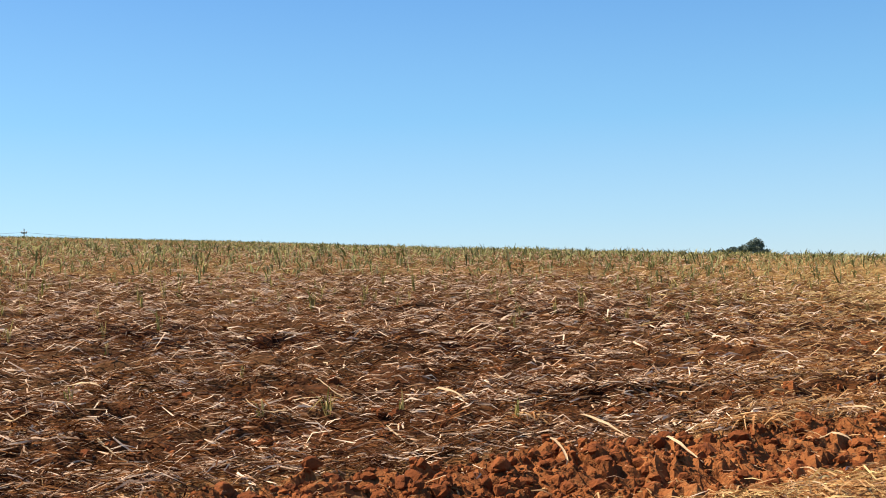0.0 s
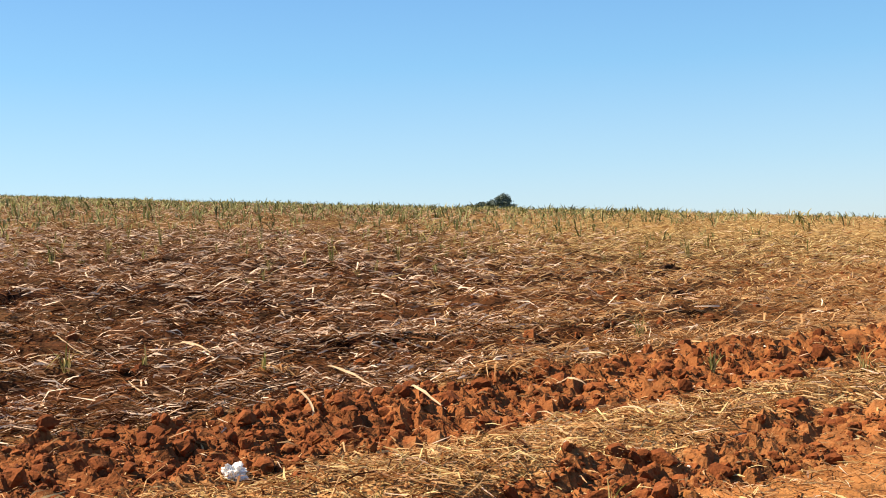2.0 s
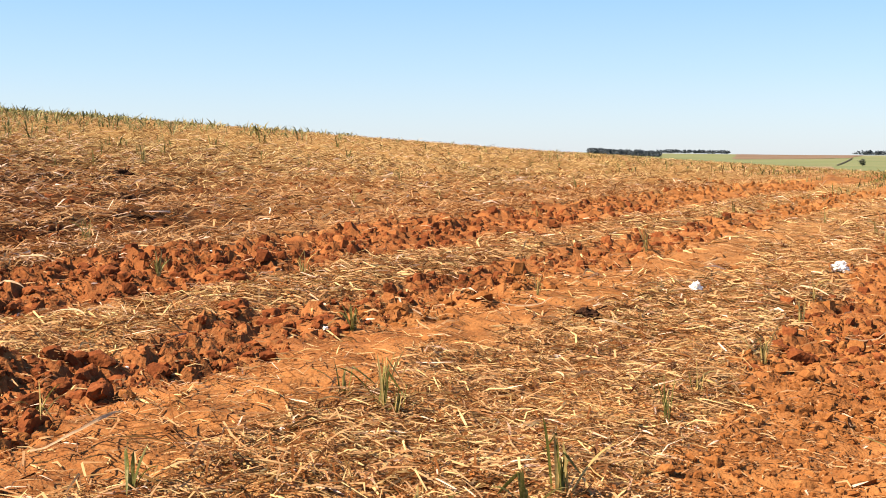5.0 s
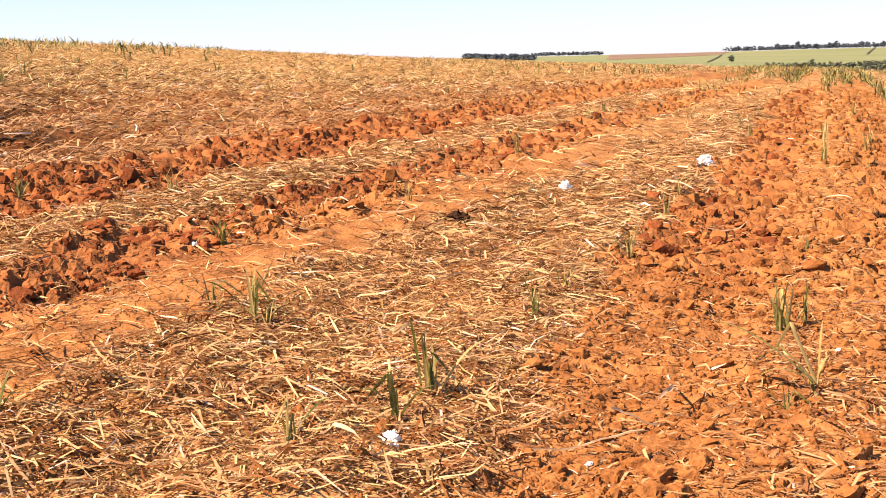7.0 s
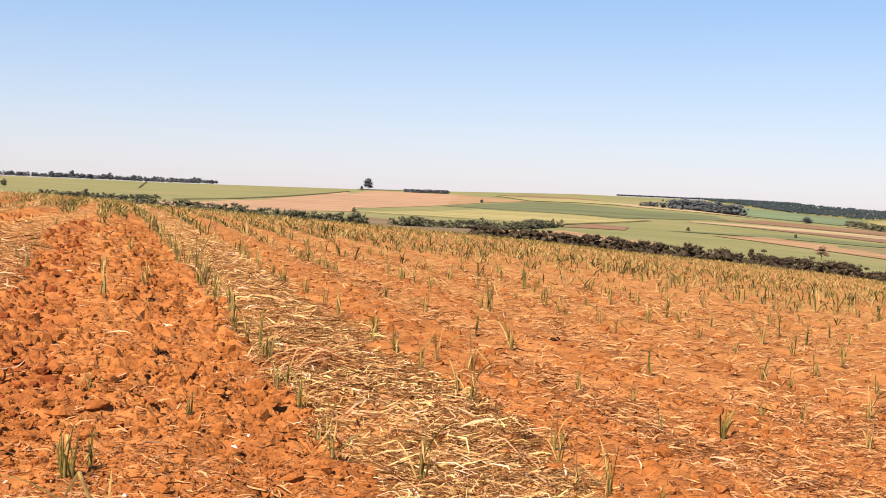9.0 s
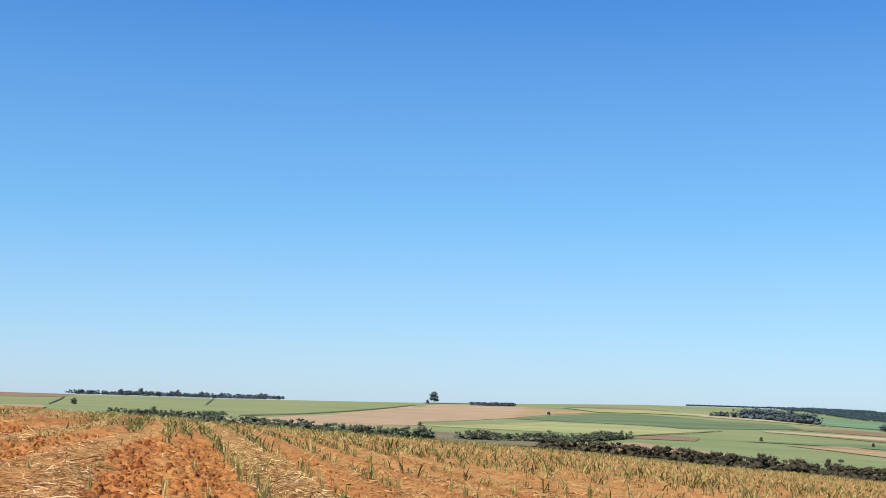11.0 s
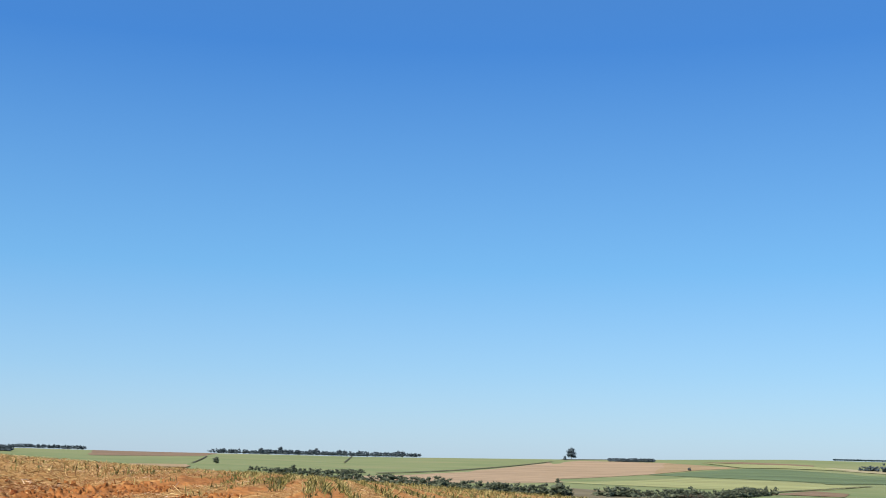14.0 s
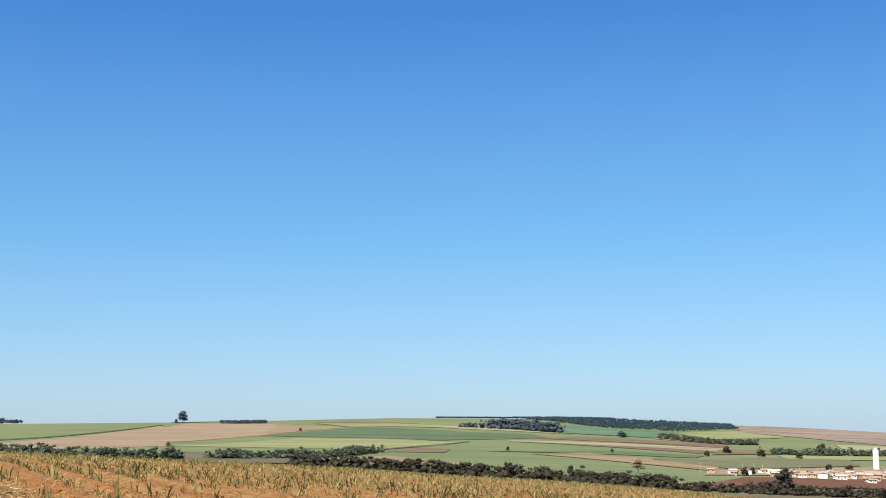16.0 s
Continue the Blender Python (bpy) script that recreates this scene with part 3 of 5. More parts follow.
# ---- loose straw ----
def straw_mesh(name, x, y, length, width, rows, lift, mat):
    """Bent, twisted strips lying on one another."""
    n = len(x)
    slope = strip(x, y) < -6.4
    # up the slope most straws lie along the rows, elsewhere anyhow
    head = np.where(rng.random(n) < np.where(slope, .7, .15), np.where(slope, rng.normal(1.45, .36, n), rng.normal(.1, .5, n)), rng.uniform(0, np.pi, n))
    dx, dy = np.cos(head), np.sin(head)
    bend = rng.normal(0, 1, n) * np.where(slope, .34, .16) * length
    r = np.hypot(x, y)
    low = 1 - .5 * smooth(35, 60, r)
    arch = np.abs(rng.normal(0, 1, n)) * np.where(slope, .12, .09) * length * low
    pitch = rng.normal(0, 1, n) * np.where(slope, .27, .19 - .05 * smooth(6, 9, r) + .08 * smooth(14, 24, r)) * length * low
    twist = rng.normal(0, 1, n) * np.where(slope, .7, .55)
    base = height(x, y) + lift + np.abs(pitch) * .15
    verts = np.empty((n, rows, 2, 3))
    for k, s in enumerate(np.linspace(-.5, .5, rows)):
        q = 1 - 4 * s * s
        cx, cy = x + dx * s * length - dy * bend * q, y + dy * s * length + dx * bend * q
        cz = base + arch * q + pitch * s
        w = width * ((.75, .3)[k > 0] if k in (0, rows - 1) else 1.0) * .5
        tw = twist * (1 + 1.2 * s)
        ox, oy, oz = -dy * np.cos(tw) * w, dx * np.cos(tw) * w, np.sin(tw) * w
        verts[:, k, 0] = np.stack([cx - ox, cy - oy, cz - oz], 1)
        verts[:, k, 1] = np.stack([cx + ox, cy + oy, cz + oz], 1)
    a = (np.arange(n)[:, None] * rows + np.arange(rows - 1)[None]) * 2
    faces = np.stack([a, a + 1, a + 3, a + 2], -1).reshape(-1, 4)
    return mesh_from(name, verts.reshape(-1, 3), faces, mat)


def rotting(x, y):
    """How far the straw low on the slope has rotted into the soil."""
    return smooth(20, 9, np.hypot(x, y)) * smooth(-54, -74, np.degrees(np.arctan2(x, y)))


def straw_sheet(n, r0, r1, size, rows, power, az=(-96, 40), mats_only=False):
    x, y = scatter(n, r0, r1, *az, power=power)
    tilled, litter = cover(x, y)
    i = strip(x, y)
    clumps = value_noise(x, y, .4, 31) * .6 + value_noise(x, y, 1.3, 33) * .4
    keep = rng.random(n) < np.clip(.07 + .13 * trodden(x, y) + np.where(i < -6.4, .25 + .3 * smooth(12, 22, np.hypot(x, y)), np.where(i < -3.5, .05, 0)) + np.where((i > 2.8) & (litter > .25), .05, 0) + litter ** 1.4 * (.2 + 1.25 * clumps), 0, 1) * np.where(i < -6.4, 1 - .5 * rotting(x, y) * smooth(.62, .4, clumps), 1)
    if mats_only:
        keep &= (litter > .5) & (i > -5.3) & (i < 2.9)
    x, y, tilled, litter, i, clumps = [v[keep] for v in (x, y, tilled, litter, i, clumps)]
    m = len(x)
    slope = i < -6.4
    bearing = np.degrees(np.arctan2(x, y))
    broad = rng.random(m) < np.where(slope, .34, .16 + .14 * smooth(5, 9, np.hypot(x, y)))
    length = np.where(broad, np.where(slope, .85, 1.0) * rng.uniform(.09, .24, m), np.clip(rng.lognormal(-2.7, .5, m), .02, .25)) * size
    width = np.where(broad, rng.uniform(.009, .016, m), np.clip(rng.lognormal(-4.78, .35, m), .004, .013)) * size ** .8
    length = length * (1 - .5 * np.clip(tilled, 0, 1))
    close = smooth(9, 6, np.hypot(x, y))
    length, width = length * np.where(i > 2.8, .72, 1.0) * (1 + .1 * close), width * (1 - .27 * close)
    lift = (.5 if mats_only else 1.0) * rng.random(m) ** 1.6 * np.where(slope, .02 + .05 * clumps, .006 + .022 * litter * clumps) + .002
    # weathered and dark up the slope, golden in the strips below
    dull = smooth(-46, -66, bearing) * smooth(-5.0, -7.0, i)
    rotten = rotting(x, y)
    bleached = smooth(-6.6, -9, i) * smooth(12, 24, np.hypot(x, y)) * (1 - .6 * dull)
    pick = rng.random(m)
    brown = pick < .03 + .3 * dull + .26 * rotten
    pale = ~brown & (i < 2.8) & (pick > 1 - np.where(broad, .08 + .66 * dull - .14 * rotten, .03 + .42 * dull - .05 * rotten))
    khaki = ~brown & ~pale & (rng.random(m) < np.maximum(.85 * bleached, .6 * smooth(1.1, 1.4, i) * (1 - smooth(2.8, 3.0, i)) + .3 * smooth(-5.4, -5.1, i) * (1 - smooth(-1.2, -.9, i))))
    for sel, mat, label in ((pale, pale_straw_mat, "weathered pale cane straw over soil"), (brown, brown_straw_mat, "matted brown cane straw over dark soil"),
                            (khaki, khaki_straw_mat, "sun-bleached khaki cane straw over red soil"), (~pale & ~brown & ~khaki, straw_mat, "loose golden cane straw over red soil")):
        for part_of, steps in ((sel & broad, rows), (sel & ~broad, 2 if r0 > 6 else rows)):
            if part_of.sum() > 50:
                me = straw_mesh("cane_straw", x[part_of], y[part_of], length[part_of], width[part_of], steps, lift[part_of], mat)
                tagged(new("cane_straw", me), label, "straw", kind="stuff")


straw_sheet(14000, .5, 3.4, 1.2, 2, 2.0, (-180, 180))
straw_sheet(130000, 3.4, 6.5, 1.0, 3, 1.6)
straw_sheet(180000, 6.5, 11, 1.05, 3, 1.4)
straw_sheet(245000, 11, 26, 1.4, 3, 1.2)
straw_sheet(170000, 6.5, 22, 1.15, 2, 1.5, (-52, 22), True)
straw_sheet(60000, 4.5, 14, 1.15, 2, 1.5, (-20, 24), True)
straw_sheet(150000, 26, 60, 2.3, 2, 1.2)
straw_sheet(45000, 60, 125, 2.6, 2, 1.5)


# ---- clods ----
def clod_mesh(seed, detail, mat=None):
    bm = bmesh.new()
    bmesh.ops.create_icosphere(bm, subdivisions=detail, radius=1)
    for v in bm.verts:
        p = v.co.copy()
        d = 1 + .55 * noise.noise(p * 1.3 + Vector((seed * 7.1, 0, 0))) + .34 * noise.noise(p * 2.9 + Vector((0, seed * 3.3, 0))) + .16 * noise.noise(p * 6.5 + Vector((0, 0, seed)))
        v.co = Vector((p.x * 1.2, p.y * .95, p.z * .8)) * d * 1.1
    # broken faces
    r = random.Random(seed)
    for _ in range(8):
        n = Vector((r.gauss(0, 1), r.gauss(0, 1), r.gauss(0, .8))).normalized()
        cut = r.uniform(.55, .85)
        for v in bm.verts:
            over = v.co.dot(n) - cut
            if over > 0:
                v.co -= n * over * .95
    me = bpy.data.meshes.new("clod")
    bm.to_mesh(me)
    bm.free()
    me.materials.append(mat or clod_mat)
    for q in me.polygons:
        q.use_smooth = False
    return me


def clod_cap(seed):
    """A clod sunk in the soil: an angular lump without its hidden underside."""
    r = random.Random(seed)
    V = [(math.cos(t) * q, math.sin(t) * q, -.6) for t, q in ((1.2566 * k + r.uniform(-.3, .3), r.uniform(.9, 1.3)) for k in range(5))]
    V += [(math.cos(t) * q + .15, math.sin(t) * q, r.uniform(.3, .85)) for t, q in ((1.2566 * k + .5 + r.uniform(-.35, .35), r.uniform(.4, .9)) for k in range(5))]
    F = [(5, 6, 7), (5, 7, 9), (7, 8, 9)]
    for k in range(5):
        m = (k + 1) % 5
        F += [(k, m, 5 + k), (m, 5 + m, 5 + k)]
    me = bpy.data.meshes.new("clod")
    me.from_pydata(V, [], F)
    return me


CLODS = [clod_mesh(k, 3) for k in range(8)]
DAMP_CLODS = [clod_mesh(k, 3, damp_clod_mat) for k in range(8)]
x, y = scatter(170000, 3.4, 30, power=1.15)
tilled, litter = cover(x, y)
keep = rng.random(len(x)) < np.clip(tilled * 1.1 - .1, .006, 1) * (.35 + .9 * value_noise(x, y, .6, 41))
x, y = x[keep], y[keep]
size = np.clip(rng.lognormal(-3.95, .65, len(x)), .01, .07)
size *= np.where(strip(x, y) > -2.75, .68 + .32 * smooth(5.2, 8, np.hypot(x, y)), 1.0)
z = height(x, y) - size * rng.uniform(-.2, .45, len(x))
order = np.argsort(np.hypot(x, y) - size * 55)
for k in order[:290]:
    wet = damp(x[k:k + 1], y[k:k + 1])[0] > .4
    ob = new("clod", (DAMP_CLODS if wet else CLODS)[k % 8])
    ob.matrix_basis = Matrix.LocRotScale((x[k], y[k], z[k]), Euler((rng.uniform(-.4, .4), rng.uniform(-.4, .4), rng.uniform(0, 6.28))),
                                         Vector((1, rng.uniform(.7, 1.1), rng.uniform(.75, 1.1))) * size[k])
    ob.parent = ground


def joined_clods(idx, detail, count):
    wet = damp(x[idx], y[idx]) + rng.normal(0, .12, len(idx)) > .4
    for some, mat, label in ((idx[~wet], clod_mat, "crumbled red soil clods in tilled strips"), (idx[wet], damp_clod_mat, "dark damp red soil clods in tilled strips")):
        if len(some):
            heap_of_clods(some, detail, count, mat, label)


def heap_of_clods(idx, detail, count, mat, label):
    kinds = [clod_mesh(20 + k, detail) if detail else clod_cap(40 + k) for k in range(count)]
    V, F, at = [], [], 0
    forms = []
    for me in kinds:
        v = np.empty(len(me.vertices) * 3)
        me.vertices.foreach_get("co", v)
        f = np.empty(len(me.loops), np.int32)
        me.loops.foreach_get("vertex_index", f)
        forms.append((v.reshape(-1, 3), f.reshape(-1, 3)))
        bpy.data.meshes.remove(me)
    for k in idx:
        v, f = forms[k % count]
        c, s = math.cos(k * 1.7), math.sin(k * 1.7)
        w = v @ np.array([[c, s, 0], [-s, c, 0], [0, 0, 1]]) * (size[k] * np.array([1, .85, .9]))
        V.append(w + (x[k], y[k], z[k]))
        F.append(f + at)
        at += len(v)
    me = mesh_from("soil_clods", np.concatenate(V), np.concatenate(F), mat, False)
    tagged(new("soil_clods", me), label, "clods", kind="stuff")


def crumbs():
    """Fine crumbled soil between the clods of the tilled strips."""
    global x, y, z, size
    x, y = scatter(65000, 3.4, 9.5, power=1.2)
    t, _ = cover(x, y)
    ok = rng.random(len(x)) < np.clip(t - .05, .02, 1) * (.25 + .6 * value_noise(x, y, .4, 43))
    x, y = x[ok], y[ok]
    size = np.clip(rng.lognormal(-4.8, .45, len(x)), .004, .022)
    z = height(x, y) + size * .35
    joined_clods(np.arange(len(x)), 0, 6)


rest = order[290:]
dist = np.hypot(x[rest], y[rest])
big = size[rest] > .03
joined_clods(rest[(dist < 9) & big], 2, 6)
joined_clods(rest[(dist < 9) & ~big], 1, 6)
joined_clods(rest[dist >= 9], 0, 9)
crumbs()


# ---- cane shoots ----
def part(name, me, parent, label=""):
    ob = new(name, me)
    ob.parent = parent
    if label:
        ob["label"] = label
    return ob


def blade(length, width, lean, droop, twist, side, base=0.0, rows=7, kink=0.0, kink_at=.55):
    """A cane leaf: a folded, tapering strip that rises and bends over, or is broken at one point."""
    V, F = [], []
    cx, cz, ang = 0.0, base, lean
    step = length / (rows - 1)
    for k in range(rows):
        s = k / (rows - 1)
        w = width * (.55 + 1.2 * s) * (1 - s) ** .6 * 1.15 + .0008
        tw = twist * s
        fold = .35 * w
        nx, nz = math.cos(ang), -math.sin(ang)
        for o, d in ((-w, fold), (0, 0), (w, fold)):
            V.append((cx + d * nx * math.cos(tw) - o * math.sin(tw) * nx, o * math.cos(tw), cz + d * nz - o * math.sin(tw) * nz))
        cx, cz = cx + math.sin(ang) * step, max(cz + math.cos(ang) * step, .004)
        ang += droop * s
        if s <= kink_at < s + 1 / (rows - 1):
            ang += kink
    for k in range(rows - 1):
        for j in (0, 1):
            a = k * 3 + j
            F.append((a, a + 1, a + 4, a + 3))
    V = np.array(V)
    c, s = math.cos(side), math.sin(side)
    V[:, :2] = V[:, :2] @ np.array([[c, s], [-s, c]])
    return V, np.array(F)


def stem(tall, thick, lean, side):
    """The short sheathed stalk from which the leaves spring."""
    V, F = [], []
    for k, s in enumerate((0, .4, .8, 1)):
        for j in range(6):
            t = math.pi * j / 3
            w = thick * (1.15, 1, .8, .35)[k]
            V.append((math.cos(t) * w + math.sin(lean) * tall * s * math.cos(side), math.sin(t) * w + math.sin(lean) * tall * s * math.sin(side), tall * s))
    for k in range(3):
        for j in range(6):
            F.append((k * 6 + j, k * 6 + (j + 1) % 6, k * 6 + 6 + (j + 1) % 6, k * 6 + 6 + j))
    return V, F


def shoot_blades(seed, tall, many):
    r = random.Random(seed)
    out = []
    for k in range(many):
        L = tall * r.uniform(.6, 1.1)
        lean, droop, kink = r.choice(((.06, .03, 0), (.12, .06, 0), (.2, .12, 0), (.3, .55, 0), (.08, .02, 2.4), (.22, .05, 2.0), (.55, .3, 0)))
        V, F = blade(L * (1.05 + .35 * droop + .12 * kink), r.uniform(.004, .0078), lean * r.uniform(.6, 1.4), droop * r.uniform(.6, 1.2), r.uniform(-1.4, 1.4), r.uniform(0, 6.28), rows=9,
                     kink=kink, kink_at=r.uniform(.35, .65))
        V[:, 0] += r.uniform(-.025, .025)
        V[:, 1] += r.uniform(-.025, .025)
        out.append((V, F, r.random() < .52))
    return out


SHOOTS, TALL = [], (.2, .26, .32, .22, .36, .28, .18, .3, .24)
for k in range(9):
    root = new("cane_shoot")
    tagged(root, "young green sugarcane shoot with narrow, partly broken leaves", "cane plant", group="cane shoots in rows")
    for j in range(2):
        part("stem", mesh_from("stem", *stem(TALL[k] * (.5 - .16 * j), .0065, .12 * j, 2.1 * k), cane_pale_mat), root, "pale green sheathed stem")
    for V, F, dry in shoot_blades(50 + k, TALL[k], (5, 7, 8, 5, 8, 6, 5, 9, 7)[k]):
        part("leaf", mesh_from("leaf", V, F, cane_dry_mat if dry else cane_mat), root, "yellowing dry leaf" if dry else "")
    SHOOTS.append(root)

PLANTED = [(-1.01, 4.54, 0.13), (-1.17, 24.93, 0.45), (-1.24, 5.83, 0.19), (-1.31, 5.66, 0.24), (-1.32, 5.69, 0.22), (-1.62, 19.26, 0.26), (-17.80, 4.03, 0.33), (-18.39, 10.83, 0.48), (-19.28, 2.61, 0.35), (-2.09, 3.55, 0.24), (-2.12, 3.84, 0.29), (-2.23, 22.33, 0.40), (-2.25, 3.16, 0.19), (-2.30, 5.14, 0.21), (-2.42, 5.77, 0.20), (-2.57, 12.62, 0.46), (-2.77, 19.91, 0.36), (-20.97, 0.58, 0.28), (-3.17, 2.79, 0.20), (-3.20, 4.34, 0.15), (-3.22, 4.38, 0.15), (-3.29, 4.35, 0.28)]
PLANTED += [(-3.41, 4.52, 0.22), (-3.81, 23.63, 0.43), (-3.99, 15.14, 0.35), (-4.12, 3.18, 0.17), (-4.38, 7.61, 0.16), (-4.46, 5.63, 0.20), (-4.47, 5.65, 0.16), (-4.69, 2.42, 0.10), (-5.13, 2.26, 0.08), (-5.21, 11.16, 0.28), (-5.27, 16.90, 0.32), (-6.03, 7.03, 0.25), (-6.20, 7.23, 0.13), (-6.34, 5.89, 0.18), (-6.35, 5.91, 0.16), (-7.63, 3.20, 0.19), (-7.63, 6.38, 0.22), (-7.75, 3.25, 0.11), (-7.93, 6.65, 0.23), (-8.07, 2.56, 0.19), (-8.09, 1.63, 0.15), (-8.25, 2.10, 0.23)]
PLANTED += [(-9.96, 1.89, 0.14), (0.09, 12.48, 0.28), (0.28, 12.22, 0.22), (0.28, 6.28, 0.31), (0.60, 10.91, 0.34), (0.69, 9.48, 0.26), (0.89, 10.62, 0.33), (1.15, 7.64, 0.28), (1.49, 12.91, 0.35), (2.13, 9.98, 0.18), (2.54, 8.86, 0.29), (2.68, 19.20, 0.35), (3.07, 16.52, 0.30), (3.11, 15.61, 0.25), (3.58, 10.17, 0.24), (3.75, 9.20, 0.27), (4.10, 11.98, 0.23), (4.36, 14.72, 0.21), (4.67, 21.46, 0.25), (6.28, 23.21, 0.38), (6.42, 26.69, 0.43)]
for n_, (x, y, tall) in enumerate(PLANTED):
    k = n_ % 9
    size = tall / TALL[k]
    m = Matrix.LocRotScale((x, y, float(height(np.array([x]), np.array([y]))[0]) - .015), Euler((0, 0, n_ * 2.4)), Vector((min(size, 1.15), min(size, 1.15), size)))
    if n_ < 9:
        SHOOTS[k].matrix_basis = m
    else:
        copy_thing(SHOOTS[k], m).scale = (min(size, 1.15), min(size, 1.15), size)

# rows of shoots, thicker where the field is green
px, py = [], []
for row in [-40 + 1.62 * k for k in range(-50, 26)] + [0.0, 1.28, 2.75, 4.2] + [5.45 + 1.35 * k for k in range(46)]:
    yy = np.arange(-30, 125, .42) + rng.uniform(-.2, .2, 370)[:len(np.arange(-30, 125, .42))]
    if row < -2.75:
        xx = row - .13 * yy
    else:
        xx = row * (1 - .005 * np.clip(yy, -20, 30)) - .205 * yy
    px.append(xx + rng.normal(0, .05, len(yy)))
    py.append(yy)
px, py = np.concatenate(px), np.concatenate(py)
r, az = np.hypot(px, py), np.degrees(np.arctan2(px, py))
i = strip(px, py)
chance = np.where(i < -2, .1, np.where(i < .6, .2, .4)) * (1 - .35 * smooth(20, 50, r)) + (.15 + 1.3 * smooth(-34, -64, az)) * smooth(12, 30, r) + np.where(az > -30, 2.4, .5) * smooth(24, 48, r)
row_edge = (np.abs(i - 1.28) < .2) | (np.abs(i - 2.75) < .2)
chance = np.maximum(.5 + .75 * smooth(-42, -60, az), np.where(i > -2, .8, .5)) * chance * (.1 + 1.6 * value_noise(px, py, 1.8, 61)) * (.4 + .6 * smooth(9, 18, r))
chance = np.where(row_edge & (r > 6) & (r < 34), np.maximum(chance, np.where(i < 2, .75, .5)), chance)
chance = chance * (1 - .7 * smooth(42, 85, r))
ok = (r > 4.4) & (r < 128) & (az > -97) & (az < 40) & (rng.random(len(px)) < chance)
px, py, r, i = px[ok], py[ok], r[ok], i[ok]
order = np.argsort(r)
near, far_ones = order[:290], order[290:]
for n_, k in enumerate(near):
    m = Matrix.LocRotScale((px[k], py[k], float(height(px[k:k + 1], py[k:k + 1])[0]) - .01), Euler((0, 0, rng.uniform(0, 6.28))), None)
    grown = rng.uniform(.6, 1.0) + (.3 * min(max((r[k] - 9) / 5, 0), 1) if i[k] > 1 else 0)
    copy_thing(SHOOTS[n_ % 9], m).scale = (grown, grown, grown)


def tuft(seed, tall, wide, many):
    """A far clump of cane: a few flat, bent leaves."""
    rr = random.Random(seed)
    V, F = [], []
    for j in range(rr.randint(many, many + 3)):
        side, lean, long, w = rr.uniform(0, 6.28), abs(rr.gauss(.38, .42)), tall * rr.uniform(.5, 1.1), wide * rr.uniform(.6, 1.2)
        bend = lean + rr.choice((.1, .3, .9, 1.9))
        ox, oy = rr.gauss(0, .05), rr.gauss(0, .05)
        c, s, turn = math.cos(side), math.sin(side), rr.uniform(-1.2, 1.2)
        ux, uy = math.cos(side + math.pi / 2 + turn), math.sin(side + math.pi / 2 + turn)
        h1, r1 = long * .6 * math.cos(lean), long * .6 * math.sin(lean)
        h2, r2 = max(h1 + long * .4 * math.cos(bend), .02), r1 + long * .4 * math.sin(bend)
        at = len(V)
        for (h, q), k in (((-.02, 0), .5), ((h1, r1), 1.0), ((h2, r2), .15)):
            V += [(ox + c * q - ux * w * k, oy + s * q - uy * w * k, h), (ox + c * q + ux * w * k, oy + s * q + uy * w * k, h)]
        F += [(at, at + 1, at + 3, at + 2), (at + 2, at + 3, at + 5, at + 4)]
    return np.array(V), np.array(F)


def joined_shoots(idx, mat, label, many):
    forms = [tuft(200 + k, .28, .0105, many) for k in range(16)]
    V, F, at = [], [], 0
    zz = height(px[idx], py[idx])
    bearing = np.degrees(np.arctan2(px[idx], py[idx]))
    # low and sparse regrowth where the field falls away, taller up the slope
    grown = np.where(bearing < -38, .9 + .35 * smooth(18, 30, r[idx]) - .5 * smooth(40, 75, r[idx]), np.where(bearing < -15, .85, 1.25) - .4 * smooth(34, 60, r[idx]))
    broad = 1.0 + .9 * smooth(20, 50, r[idx])
    for k, z0, g, b in zip(idx, zz, grown, broad):
        v, f = forms[k % 16]
        c, s = math.cos(k * 2.1), math.sin(k * 2.1)
        w = v @ np.array([[c, s, 0], [-s, c, 0], [0, 0, 1]]) * rng.uniform(.6, 1.15) * g * np.array([b, b, 1])
        V.append(w + (px[k], py[k], z0 - .01))
        F.append(f + at)
        at += len(v)
    me = mesh_from("cane_regrowth", np.concatenate(V), np.concatenate(F), mat)
    tagged(new("cane_regrowth", me), label, "cane plants", kind="stuff")


green_side = np.degrees(np.arctan2(px[far_ones], py[far_ones])) < -38 + rng.normal(0, 6, len(far_ones))
joined_shoots(far_ones[green_side], cane_slope_mat, "rows of young green cane shoots in stubble", 5)
lush = (rng.random(len(far_ones)) < .45) & (r[far_ones] < 42)
joined_shoots(far_ones[~green_side & lush], cane_mat, "rows of dark green young cane shoots in stubble", 5)
joined_shoots(far_ones[~green_side & ~lush], cane_pale_mat, "rows of yellowish young cane shoots in stubble", 4)

